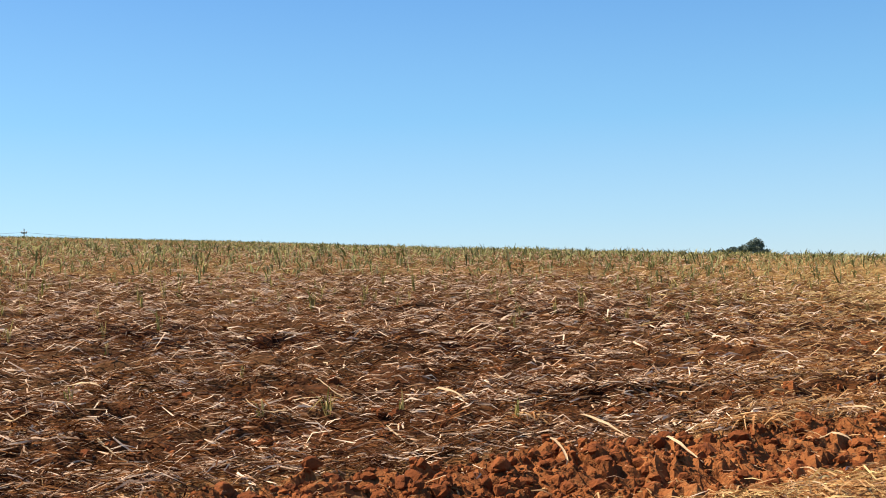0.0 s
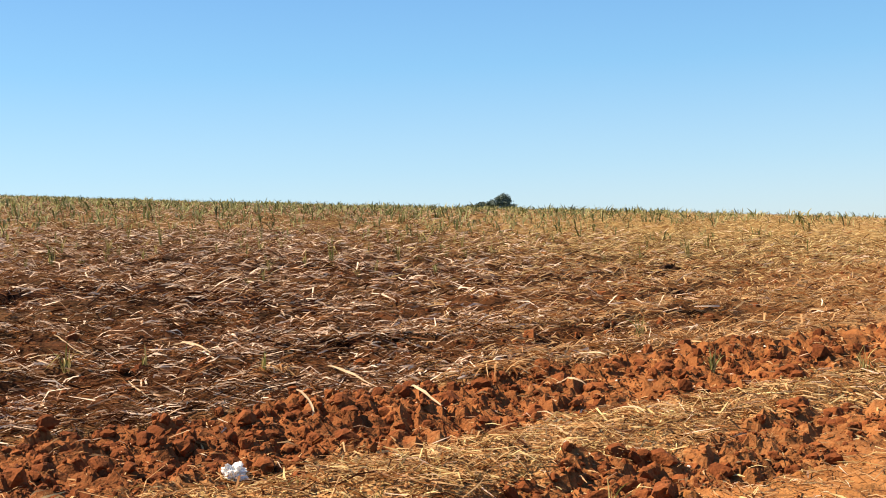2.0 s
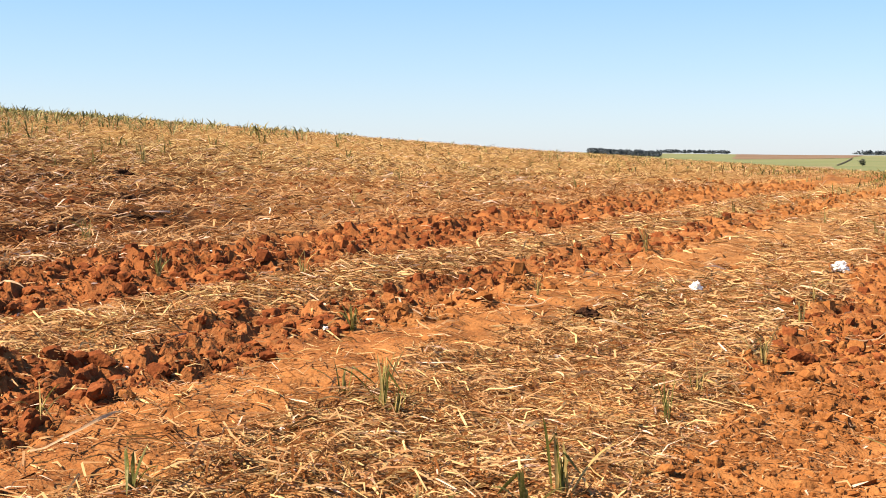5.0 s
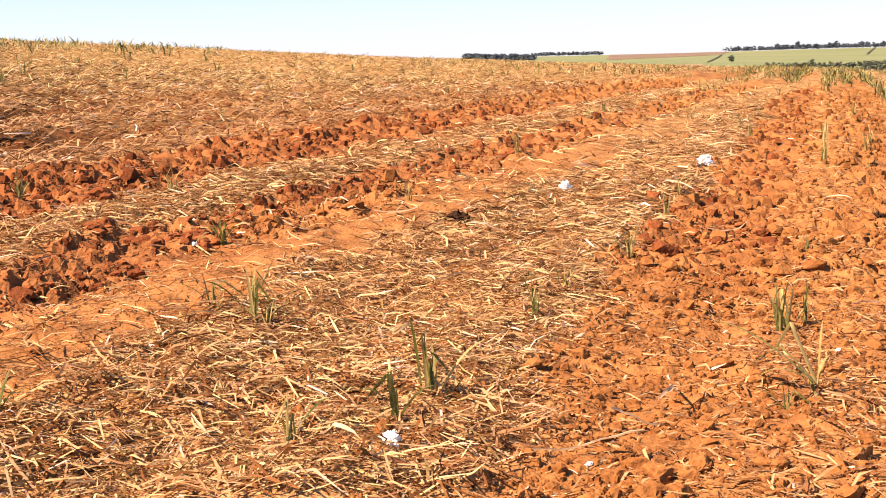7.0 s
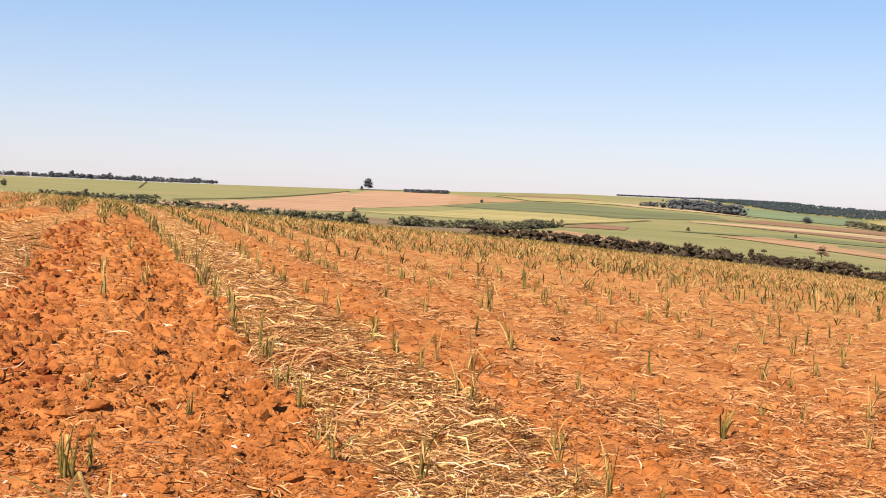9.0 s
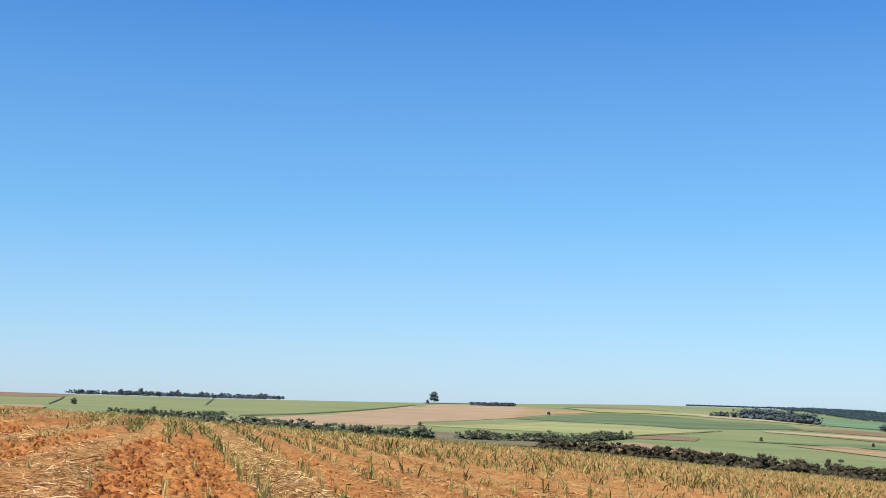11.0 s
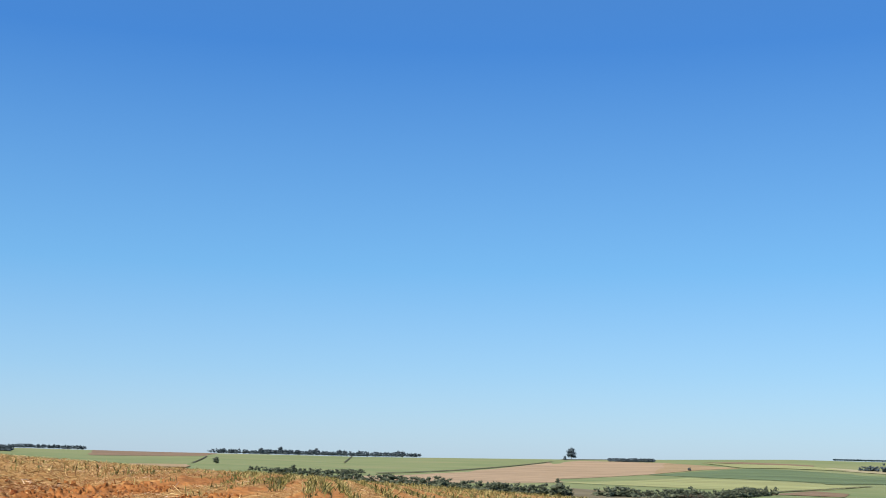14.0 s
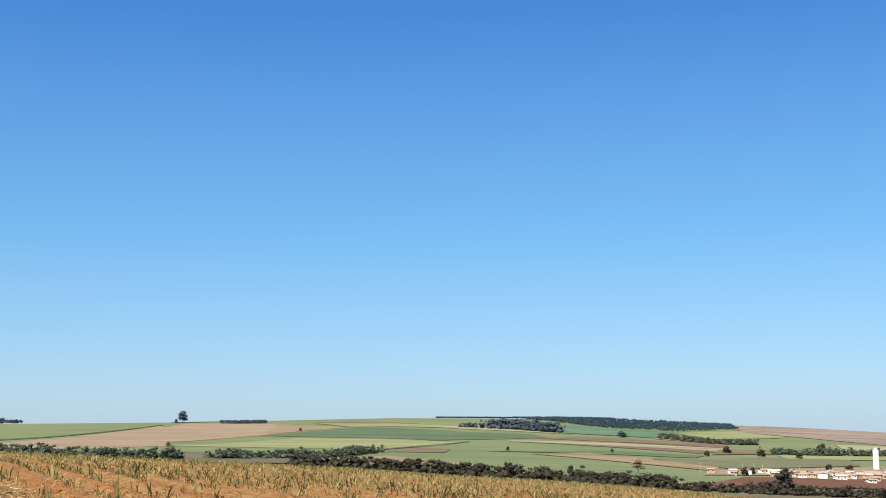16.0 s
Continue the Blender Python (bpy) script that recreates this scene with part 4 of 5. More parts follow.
# ---- long bleached leaves and stalks lying on the field ----
def litter_leaf(seed, bent=1.0):
    r = random.Random(seed)
    rows, L, w0 = 9, r.uniform(.22, .6), r.uniform(.005, .011)
    V, F = [], []
    cx = cy = 0.0
    ang, curl = 0.0, r.gauss(0, .22) * bent
    for k in range(rows):
        s = k / (rows - 1)
        w = w0 * (1 - abs(2 * s - .9) ** 2.5 * .8) + .001
        z = .02 + .035 * math.sin(s * 3.1 + seed) + r.uniform(-.004, .004)
        tw = r.uniform(-.35, .35) + .5 * math.sin(seed + 3 * s)
        for o, dz in ((-w, .006), (0, 0), (w, .006)):
            V.append((cx - math.sin(ang) * o * math.cos(tw), cy + math.cos(ang) * o * math.cos(tw), z + dz + o * math.sin(tw)))
        cx, cy = cx + math.cos(ang) * L / rows, cy + math.sin(ang) * L / rows
        ang += curl + r.gauss(0, .06)
    for k in range(rows - 1):
        for j in (0, 1):
            a = k * 3 + j
            F.append((a, a + 1, a + 4, a + 3))
    V = np.array(V)
    V[:, 0] -= V[:, 0].mean()
    return mesh_from("dry_cane_leaf", V, F, leaf_litter_mat)


LEAVES = [litter_leaf(k) for k in range(14)]
STRAIGHT = [litter_leaf(40 + k, .25) for k in range(14)]
SPANS = [max(v.co.x for v in me.vertices) - min(v.co.x for v in me.vertices) for me in STRAIGHT]
LAID = [(-7.61, 0.61, 0.75, 8), (-8.06, 1.60, 0.60, 4), (-8.69, 0.16, 0.75, 166), (-9.87, 0.64, 0.56, 20), (-7.96, 2.84, 0.50, 5), (-7.07, 3.56, 0.69, 0), (-6.35, 2.95, 0.32, 14), (-7.32, 2.35, 0.74, 3), (-7.20, 4.57, 0.34, 38), (-7.09, 5.39, 0.57, -18), (-6.25, 4.64, 0.23, 17), (-6.39, 3.65, 0.52, -18), (-9.08, 2.37, 0.50, 13), (-9.53, 4.00, 0.43, 16), (-4.35, 6.29, 0.29, 15), (-4.13, 7.09, 0.42, 59), (-1.46, 3.70, 0.37, 26)]
LAID += [(-3.79, 13.08, 0.52, -22), (-3.04, 9.40, 0.58, -47), (-3.43, 6.91, 0.25, 25), (-1.47, 4.10, 0.20, 76), (-2.53, 3.10, 0.28, -26), (-2.34, 3.23, 0.20, -3), (-3.6, 2.97, 0.42, 82), (-2.01, 3.09, 0.18, -11), (-1.35, 4.31, 0.31, 80), (0.88, 9.66, 0.30, -8), (0.81, 8.45, 0.38, -18), (-0.22, 10.29, 0.40, 25), (-2.24, 8.17, 0.36, 48), (-0.52, 9.29, 0.54, 29), (0.67, 7.77, 0.31, -8), (-0.02, 7.83, 0.54, 69), (2.24, 7.67, 0.24, -18)]
for n_, (x, y, long, turn) in enumerate(LAID):
    ob = new("dry_cane_leaf", STRAIGHT[n_ % 14])
    ob.matrix_basis = Matrix.LocRotScale((x, y, float(height(np.array([x]), np.array([y]))[0]) + (.065 if x < -6 else .03)), Euler((.1, .1 if x < -6 else .02, radians(turn))), (long / SPANS[n_ % 14], .95, 1.1))
    tagged(ob, "long bleached dry cane leaf lying on the field", "dry leaf", group="bleached leaves on the field")
lx, ly = scatter(700, 6.2, 16, power=1.2)
l_ = cover(lx, ly)[1]
sel = np.where(rng.random(700) < .25 + .6 * l_)[0][:230]
for n_, k in enumerate(sel):
    ob = new("dry_cane_leaf", LEAVES[n_ % 14])
    ob.matrix_basis = Matrix.LocRotScale((lx[k], ly[k], float(height(lx[k:k + 1], ly[k:k + 1])[0]) + .012),
                                         Euler((rng.normal(0, .12), rng.normal(0, .08), rng.normal(-.1, .7))), Vector((1, 1, 1)) * rng.uniform(.3, .65))
    tagged(ob, "bleached curled dry cane leaf on the soil", "dry leaf", group="bleached leaves on the field")


# ---- a shoot trodden down ----
fallen = new("cane_shoot")
fallen.matrix_basis = pose(-.93, 4.66, float(height(np.array([-.93]), np.array([4.66]))[0]))
tagged(fallen, "trodden sugarcane shoot with a long leaf bent to the soil", "cane plant", group="cane shoots in rows")
part("stem", mesh_from("stem", *stem(.07, .008, .5, 2.8), cane_pale_mat), fallen, "pale green sheathed stem")
for long, wide, lean, droop, twist, side, kink, dry in ((.46, .014, .85, .16, .15, 3.3, 0, False), (.42, .011, .55, .05, .2, 2.6, 1.9, True), (.26, .011, 1.0, .35, .4, 3.8, 0, False),
                                                        (.24, .006, .05, .02, .6, .6, 0, True), (.32, .01, .8, .12, .2, 3.0, 1.1, False), (.13, .005, .35, .3, .8, 1.2, 0, True)):
    V, F = blade(long, wide, lean, droop, twist, side, .05, 11, kink, .5)
    part("leaf", mesh_from("leaf", V, F, cane_dry_mat if dry else cane_pale_mat), fallen, "yellowing dry leaf" if dry else "")


# ---- rotted stumps and heaps of bent leaves ----
stump_mat = material("rotted_cane_stump", (.012, .006, .004), (.05, .024, .014), .95, 14, .8, 60, spec=.05)


def cane_stump(x, y, wide, seed):
    """A low, dark root stock with broken stalk ends."""
    r = random.Random(seed)
    root = new("cane_stump")
    root.matrix_basis = pose(x, y, float(height(np.array([x]), np.array([y]))[0]) + .012)
    tagged(root, "dark rotted cane stump among dry straw", "cane stump", group="rotted stumps in the field")
    bm = bmesh.new()
    bmesh.ops.create_icosphere(bm, subdivisions=3, radius=wide / 2)
    for v in bm.verts:
        p = v.co / wide
        v.co *= 1 + .7 * noise.noise(p * 5 + Vector((seed, 0, 0))) + .35 * noise.noise(p * 12)
        v.co.z *= .6
    me = bpy.data.meshes.new("root_stock")
    bm.to_mesh(me)
    bm.free()
    me.materials.append(stump_mat)
    part("root_stock", me, root)
    for k in range(7):
        V, F = stem(wide * r.uniform(.2, .38), .009, r.uniform(.2, .9), r.uniform(0, 6.28))
        part("stalk_end", mesh_from("stalk_end", V, F, stump_mat), root).matrix_basis = pose(r.uniform(-.25, .25) * wide, r.uniform(-.25, .25) * wide, wide * .1)
    return root


for k, (x, y, wide) in enumerate([(-3.77, 7.18, .14), (2.02, 13.51, .13), (-12.43, 11.0, .26), (-10.22, 9.11, .2), (-1.52, 9.46, .14), (-10.18, 1.55, .22)]):
    cane_stump(x, y, wide, k + 3)


def leaf_heap(x, y, wide, tall, seed, label):
    """Long dry leaves bent over one another in a low heap."""
    r = random.Random(seed)
    V, F = [], []
    for k in range(46):
        side, long, w = r.uniform(0, 6.28), wide * r.uniform(.5, 1.1), r.uniform(.004, .009)
        ox, oy, top = r.gauss(0, wide * .22), r.gauss(0, wide * .15), tall * r.uniform(.3, 1.0)
        ux, uy = -math.sin(side), math.cos(side)
        at, sway = len(V), r.gauss(0, .12)
        for j in range(7):
            s = j / 6 - .5
            px_, py_ = ox + math.cos(side) * s * long + ux * sway * long * s * s, oy + math.sin(side) * s * long + uy * sway * long * s * s
            z = top * (1 - 4 * s * s) ** 1.0 + .01
            k_ = w * (1 - .6 * abs(2 * s))
            V += [(px_ - ux * k_, py_ - uy * k_, z - k_ * .5), (px_ + ux * k_, py_ + uy * k_, z + k_ * .5)]
        F += [(at + 2 * j, at + 2 * j + 1, at + 2 * j + 3, at + 2 * j + 2) for j in range(6)]
    ob = new("leaf_heap", mesh_from("leaf_heap", V, F, straw_mat))
    ob.matrix_basis = pose(x, y, float(height(np.array([x]), np.array([y]))[0]) - .01, 0, 0, seed * 25)
    return tagged(ob, label, "straw heap", kind="stuff")


for k, (x, y, wide, tall) in enumerate([(-.44, 9.71, .62, .12), (-6.98, 4.58, .38, .09), (-8.55, .13, .34, .1), (-7.66, 3.26, .3, .1)]):
    leaf_heap(x, y, wide, tall, k + 1, "low heap of bent dry cane leaves")


# ---- white litter ----
def crumpled(name, x, y, wide, tall, seed, label):
    bm = bmesh.new()
    bmesh.ops.create_icosphere(bm, subdivisions=4 if wide > .06 else 3, radius=1)
    o = Vector((seed * 5.1, seed * 2.3, 0))
    for v in bm.verts:
        p = v.co.copy()
        crease = abs(noise.noise(p * 2.6 + o)) + .5 * abs(noise.noise(p * 6.1 - o))
        d = .72 + .5 * noise.noise(p * 1.4 + o) + .62 * crease
        v.co = Vector((p.x * wide / 2, p.y * wide / 2.6, p.z * tall / 2)) * d
    me = bpy.data.meshes.new(name)
    bm.to_mesh(me)
    bm.free()
    me.materials.append(plastic_mat)
    ob = new(name, me)
    ob.matrix_basis = pose(x, y, float(height(np.array([x]), np.array([y]))[0]) + tall * .3, 0, 0, seed * 40)
    return tagged(ob, label, "litter", group="white litter on the field")


crumpled("plastic_bag", -5.54, 2.13, .115, .1, 1, "crumpled white plastic bag on red clods")
crumpled("plastic_bag", -3.46, 11.55, .2, .1, 2, "flattened white plastic bag on straw")
crumpled("plastic_bag", -1.98, 3.33, .07, .055, 3, "small crumpled white plastic bag by a cane shoot")
crumpled("plastic_bag", -3.86, 9.17, .1, .1, 4, "crumpled white plastic scrap on straw")
for k, (x, y, w) in enumerate([(-2.42, 6.04, .045), (-1.42, 3.62, .03), (-4.51, 5.44, .035), (-.69, 6.75, .045), (-1.65, 12.46, .08), (-3.36, 3.77, .025), (-3.37, 6.07, .05), (-.64, 7.03, .04), (-4.7, 4.15, .025), (-2.2, 4.4, .025), (-1.0, 5.4, .025)]):
    crumpled("plastic_scrap", x, y, w, w * .6, 5 + k, "small white plastic scrap on red soil")


# ---- trees and woods ----
def leaf_cloud(centres, radii, n, size, r):
    """Small leaf clumps spread through balls: n each."""
    V, F = [], []
    at = 0
    for (cx, cy, cz), (rx, rz) in zip(centres, radii):
        d = r.normal(0, 1, (n, 3))
        d /= np.linalg.norm(d, axis=1)[:, None]
        q = d * r.uniform(.5, 1.12, n)[:, None] * (rx, rx, rz) + (cx, cy, cz)
        a, b = r.normal(0, 1, (n, 3)), r.normal(0, 1, (n, 3))
        a /= np.linalg.norm(a, axis=1)[:, None]
        b -= (a * b).sum(1)[:, None] * a
        b /= np.linalg.norm(b, axis=1)[:, None]
        s = size * r.uniform(.5, 1.2, n)[:, None]
        V.append(np.stack([q - a * s, q - b * s * .6, q + a * s, q + b * s * .6], 1).reshape(-1, 3))
        F.append(np.arange(n * 4).reshape(-1, 4) + at)
        at += n * 4
    return np.concatenate(V), np.concatenate(F)


def crown_cores(centres, radii, r):
    """The dense inner foliage of a crown: lumpy masses, one for each centre."""
    bm = bmesh.new()
    bmesh.ops.create_icosphere(bm, subdivisions=1 if len(centres) > 30 else 2, radius=1)
    u = np.array([v.co for v in bm.verts])
    f = np.array([[v.index for v in q.verts] for q in bm.faces])
    bm.free()
    n, c, s = len(centres), np.array(centres), np.array(radii)
    bumps = 1 + .22 * np.sin(u[None] @ r.normal(0, 3.0, (n, 3, 2))).sum(2) * .7 + r.uniform(-.2, .2, (n, len(u)))
    V = c[:, None] + u[None] * bumps[..., None] * np.stack([s[:, 0], s[:, 0], s[:, 1]], 1)[:, None] * .6
    F = f[None] + (np.arange(n) * len(u))[:, None, None]
    return V.reshape(-1, 3), F.reshape(-1, 3)


def crown_mesh(name, centres, radii, n, size, r, mat):
    """Dense masses with small leaf clumps all over them."""
    CV, CF = crown_cores(centres, radii, r)
    LV, LF = leaf_cloud(centres, radii, n, size, r)
    LF = np.concatenate([LF[:, [0, 1, 2]], LF[:, [0, 2, 3]]]) + len(CV)
    return mesh_from(name, np.concatenate([CV, LV]), np.concatenate([CF, LF]), mat, False)


def limb(V, F, p, q, r0, r1, sides=6):
    p, q = Vector(p), Vector(q)
    d = (q - p).normalized()
    u = d.orthogonal().normalized()
    w = d.cross(u)
    at = len(V)
    for c, rad in ((p, r0), (q, r1)):
        for k in range(sides):
            t = 2 * math.pi * k / sides
            V.append(tuple(c + (u * math.cos(t) + w * math.sin(t)) * rad))
    for k in range(sides):
        F.append((at + k, at + (k + 1) % sides, at + sides + (k + 1) % sides, at + sides + k))


def tree(name, x, y, tall, wide, seed, label, crown=None, trunk=.3, lumps=9, clumps=150, base=None):
    """A tapered trunk with limbs and an uneven crown of leaf clumps."""
    r = np.random.default_rng(seed)
    root = new(name)
    z0 = float(terrain(np.array([x]), np.array([y]))[0]) if base is None else base
    root.matrix_basis = pose(x, y, z0 - .2)
    tagged(root, label, "tree")
    V, F = [], []
    limb(V, F, (0, 0, 0), (.02 * tall, 0, tall * .45), tall * .035, tall * .022)
    limb(V, F, (.02 * tall, 0, tall * .45), (0, .02 * tall, tall * .8), tall * .022, tall * .008)
    cs, rs = [], []
    for k in range(lumps):
        t = 2 * math.pi * (k + r.uniform(-.3, .3)) / lumps * 2.4
        h = tall * (trunk + (1 - trunk) * (.22 + .66 * k / max(lumps - 1, 1)))
        reach = wide * .5 * (.75 if k < lumps * .7 else .3) * r.uniform(.35, .8)
        c = (math.cos(t) * reach, math.sin(t) * reach, h)
        limb(V, F, (0, 0, h * .6), c, tall * .013, tall * .004, 5)
        cs.append(c)
        rs.append((wide * r.uniform(.19, .3), tall * (1 - trunk) * r.uniform(.14, .24)))
    part("trunk", mesh_from("trunk", V, F, bark_mat), root)
    part("crown", crown_mesh("crown", cs, rs, clumps, wide * .028 + .05, r, crown or foliage_mat), root)
    return root


def wood(name, line, deep, tall, seed, label, mat, spacing=5.0, clumps=7, ragged=.35, size=.5):
    """A belt of trees along a line in plan: a closed mass of crowns of unequal height down to the ground."""
    r = np.random.default_rng(seed)
    pts = np.array(line, float)
    cs, rs, V, F = [], [], [], []
    for p, q in zip(pts[:-1], pts[1:]):
        n = max(int(np.linalg.norm(q - p) / spacing * max(deep / 6, 1)), 2)
        for k in range(n):
            c = p + (q - p) * (k + r.random()) / n + r.normal(0, deep * .28, 2)
            h = tall * (1 + r.normal(0, ragged * .2) + ragged * 1.2 * (float(value_noise(c[:1], c[1:], 17.0, seed)[0]) - .5))
            h = max(h, tall * .5) * (1.25 if r.random() < ragged * .12 else 1.0)
            z0 = float(terrain(c[:1], c[1:])[0])
            limb(V, F, (c[0], c[1], z0 - .3), (c[0] + r.normal(0, .3), c[1], z0 + h * .6), h * .03, h * .012, 4)
            for lump in range(5):
                low = lump < 2
                cs.append((c[0] + r.normal(0, h * .2), c[1] + r.normal(0, h * .2), z0 + h * (r.uniform(.15, .4) if low else r.uniform(.45, .86))))
                rs.append((h * (r.uniform(.4, .6) if low else r.uniform(.16, .34)), h * (r.uniform(.22, .34) if low else r.uniform(.12, .2))))
    me = crown_mesh(name, cs, rs, clumps, size, r, mat)
    trunks = mesh_from("trunks", V, F, bark_mat)
    bm = bmesh.new()
    bm.from_mesh(me)
    crowns = len(bm.faces)
    bm.from_mesh(trunks)
    bm.faces.ensure_lookup_table()
    for q in bm.faces[crowns:]:
        q.material_index = 1
    bm.to_mesh(me)
    bm.free()
    bpy.data.meshes.remove(trunks)
    me.materials.append(bark_mat)
    return tagged(new(name, me), label, "trees", kind="stuff")


def forest(name, areas, n, tall, seed, label, mat):
    """A plantation filling four-cornered areas, its trees nearly alike."""
    r = np.random.default_rng(seed)
    cs, rs = [], []
    for corners in areas:
        p = np.array(corners, float)
        u, v = r.random((n, 1)), r.random((n, 1))
        xy = (p[0] * (1 - u) + p[1] * u) * (1 - v) + (p[3] * (1 - u) + p[2] * u) * v
        z = terrain(xy[:, 0], xy[:, 1])
        h = tall * r.uniform(.92, 1.05, n)
        cs += [(x, y, w + k * .55) for (x, y), w, k in zip(xy, z, h)]
        rs += [(k * .62, k * .5) for k in h]
    return tagged(new(name, crown_mesh(name, cs, rs, 8, .75, r, mat)), label, "trees", kind="stuff")


wood("woodland_belt", [(-1041, 2008), (-947, 1938), (-854, 1873)], 20, 9.5, 1, "dark dense wood on the skyline", hazed_wood_mat, 5, 10, .18, 1.0)
wood("woodland_belt", [(-991, 2186), (-875, 2235)], 12, 7, 2, "low dark line of trees on the ridge", hazed_wood_mat, 4, 10, .15, 1.0)
wood("woodland_belt", [(-654, 2309), (-590, 2326), (-506, 2346), (-451, 2357), (-366, 2372), (-282, 2383)], 14, 8, 3, "ragged row of dark trees along the ridge", hazed_wood_mat, 3.4, 10, .5, .9)
wood("hedgerow", [(-279, 1089), (-251, 1109), (-225, 1182), (-213, 1290)], 10, 4.2, 4, "dark hedge with rounded trees in pasture", foliage_mat, 5, 22, .35, .4)
wood("river_wood", [(-189, 811), (-154, 798), (-110, 816), (-57, 784), (-3, 798)], 14, 6.8, 5, "dark green river wood behind the field", foliage_mat, 2.8, 12, .35, .55)
wood("river_wood", [(17, 853), (61, 891), (121, 999), (160, 1083)], 12, 6.3, 6, "dull green row of trees in the valley", foliage_mat, 3.2, 12, .5, .55)
wood("river_wood", [(66, 742), (72, 734), (119, 720), (179, 691), (219, 667), (264, 658)], 14, 8.2, 7, "dark brown-green river wood below the field", foliage_brown_mat, 2.2, 12, .25, .5)
wood("river_wood", [(264, 658), (333, 676), (418, 708), (474, 731)], 16, 6, 8, "dark bushes beyond the field's lower edge", foliage_brown_mat, 3.0, 12, .5, .5)
wood("hazy_eucalyptus_wood", [(462, 1915), (500, 1870), (530, 1790)], 24, 15, 9, "eucalyptus plantation on the slope, tinted blue for haze", hazed_wood_mat, 3.6, 14, .2, .75)
wood("woodland_belt", [(425, 1950), (448, 1925)], 9, 8, 14, "low bushes at a plantation's end", hazed_wood_mat, 4, 14, .3, .75)
wood("woodland_belt", [(70, 2247), (141, 2225)], 14, 6.5, 10, "low dark wood near the ridge", hazed_wood_mat, 2.4, 14, .1, .75)
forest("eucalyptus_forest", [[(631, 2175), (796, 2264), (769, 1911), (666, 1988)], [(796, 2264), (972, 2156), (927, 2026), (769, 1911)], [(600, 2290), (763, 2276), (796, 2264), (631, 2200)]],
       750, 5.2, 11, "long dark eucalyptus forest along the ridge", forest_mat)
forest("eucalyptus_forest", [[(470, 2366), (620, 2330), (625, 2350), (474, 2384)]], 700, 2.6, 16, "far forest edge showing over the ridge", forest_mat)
wood("woodland_belt", [(654, 1684), (682, 1572), (750, 1581)], 16, 8, 12, "dark trees between pale fields", foliage_mat, 4.5, 18, .4, .6)
wood("woodland_belt", [(667, 1372), (715, 1374), (780, 1400), (845, 1424)], 14, 8.5, 13, "dark trees behind the village", foliage_mat, 4.5, 18, .5, .6)
tree("hill_tree", -.5, 2390, 20, 22, 21, "lone round dark tree on the ridge", hazed_wood_mat, .02, 14)
for k, (x, y, h, w, label) in enumerate([(-12, 2309, 8, 8, "small dark tree beside a lone large one"), (-401, 1417, 8, 10, "round dark bush in green pasture"), (165, 1828, 5, 7, "small round bush in a pink field"),
                                         (314, 1219, 4, 5, "small bush beside a field track"), (160, 1082, 8, 5, "slender tree at the end of a tree row"),
                                         (597, 1684, 9, 18, "broad dark bush among fields"), (430, 1243, 4.5, 4, "small bush on a field track"), (537, 1252, 6, 9, "round bush in dull green field"),
                                         (616, 1290, 8, 13, "broad dark bush above the village"), (656, 1281, 7.5, 11, "dark bush above the village"), (-13, 1211, 5, 6, "small tree in a pink field"),
                                         (-540, 2338, 14, 16, "tall dark round tree in the ridge row"), (-575, 2330, 11, 15, "broad dark tree in the ridge row"), (-475, 2352, 13, 14, "tall round tree in the ridge row"), (-433, 2361, 11, 14, "flat-topped tree in the ridge row"), (-325, 2378, 11, 8, "slender tall tree in the ridge row"),
                                         (-248, 1127, 7, 7, "round tree in a hedge"), (-8, 788, 9, 12, "broad round tree at the wood's end"), (340, 683, 15, 15, "tall dark tree below the village"), (418, 905, 7, 8, "dark tree between village houses"), (440, 938, 6, 7, "small dark tree between village houses"), (585, 1085, 6, 9, "dark bush above the village"), (620, 1110, 5, 10, "low dark bush beside the water tower"), (600, 1345, 8, 15, "broad dark tree behind the village"), (745, 1395, 14, 17, "tall rounded tree behind the village")]):
    # crowns beyond 1500 m take the haze-tinted foliage
    tree("tree", x, y, h, w, 30 + k, label, hazed_wood_mat if y > 1500 else foliage_brown_mat if x > 300 else foliage_mat, .02, 9, 90)
tree("bare_tree", 312, 848, 10, 13, 70, "leafless brown tree above the river wood", bare_mat, .25, 10, 40)
for k, (bearing, far_off, top, wide, label) in enumerate([(-55.5, 175, 2.8, 3.5, "tall dark tree behind the field's crest"), (-55.1, 178, 2.36, 2.2, "dark tree behind the field's crest"), (-56.05, 176, 2.56, 2.4, "dark rounded tree behind the field's crest"),
                                                          (-56.5, 178, 2.5, 2.6, "low dark tree behind the field's crest"), (-57.0, 178, 2.4, 2.4, "low rounded tree behind the field's crest"), (-57.75, 180, 2.3, 1.0, "small dark treetop over the field's crest"), (-54.75, 180, 2.16, 1.8, "low dark bush behind the field's crest")]):
    x, y = far_off * math.sin(radians(bearing)), far_off * math.cos(radians(bearing))
    tree("crest_tree", x, y, EYE + far_off * math.tan(radians(top)) - float(terrain(np.array([x]), np.array([y]))[0]), wide, 90 + k, label, crest_tree_mat, .5, 11, 160)



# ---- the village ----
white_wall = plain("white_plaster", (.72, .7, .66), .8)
brick_wall = plain("bare_brick", (.4, .2, .12), .9)
cream_wall = plain("cream_plaster", (.4, .31, .235), .85)
tile_roof = plain("clay_tile", (.31, .22, .165), .85)
pale_roof = plain("pale_fibre_roof", (.44, .4, .36), .8)
glass_mat = plain("dark_window", (.04, .05, .06), .2)
concrete_mat = plain("grey_concrete", (.38, .36, .33), .85)


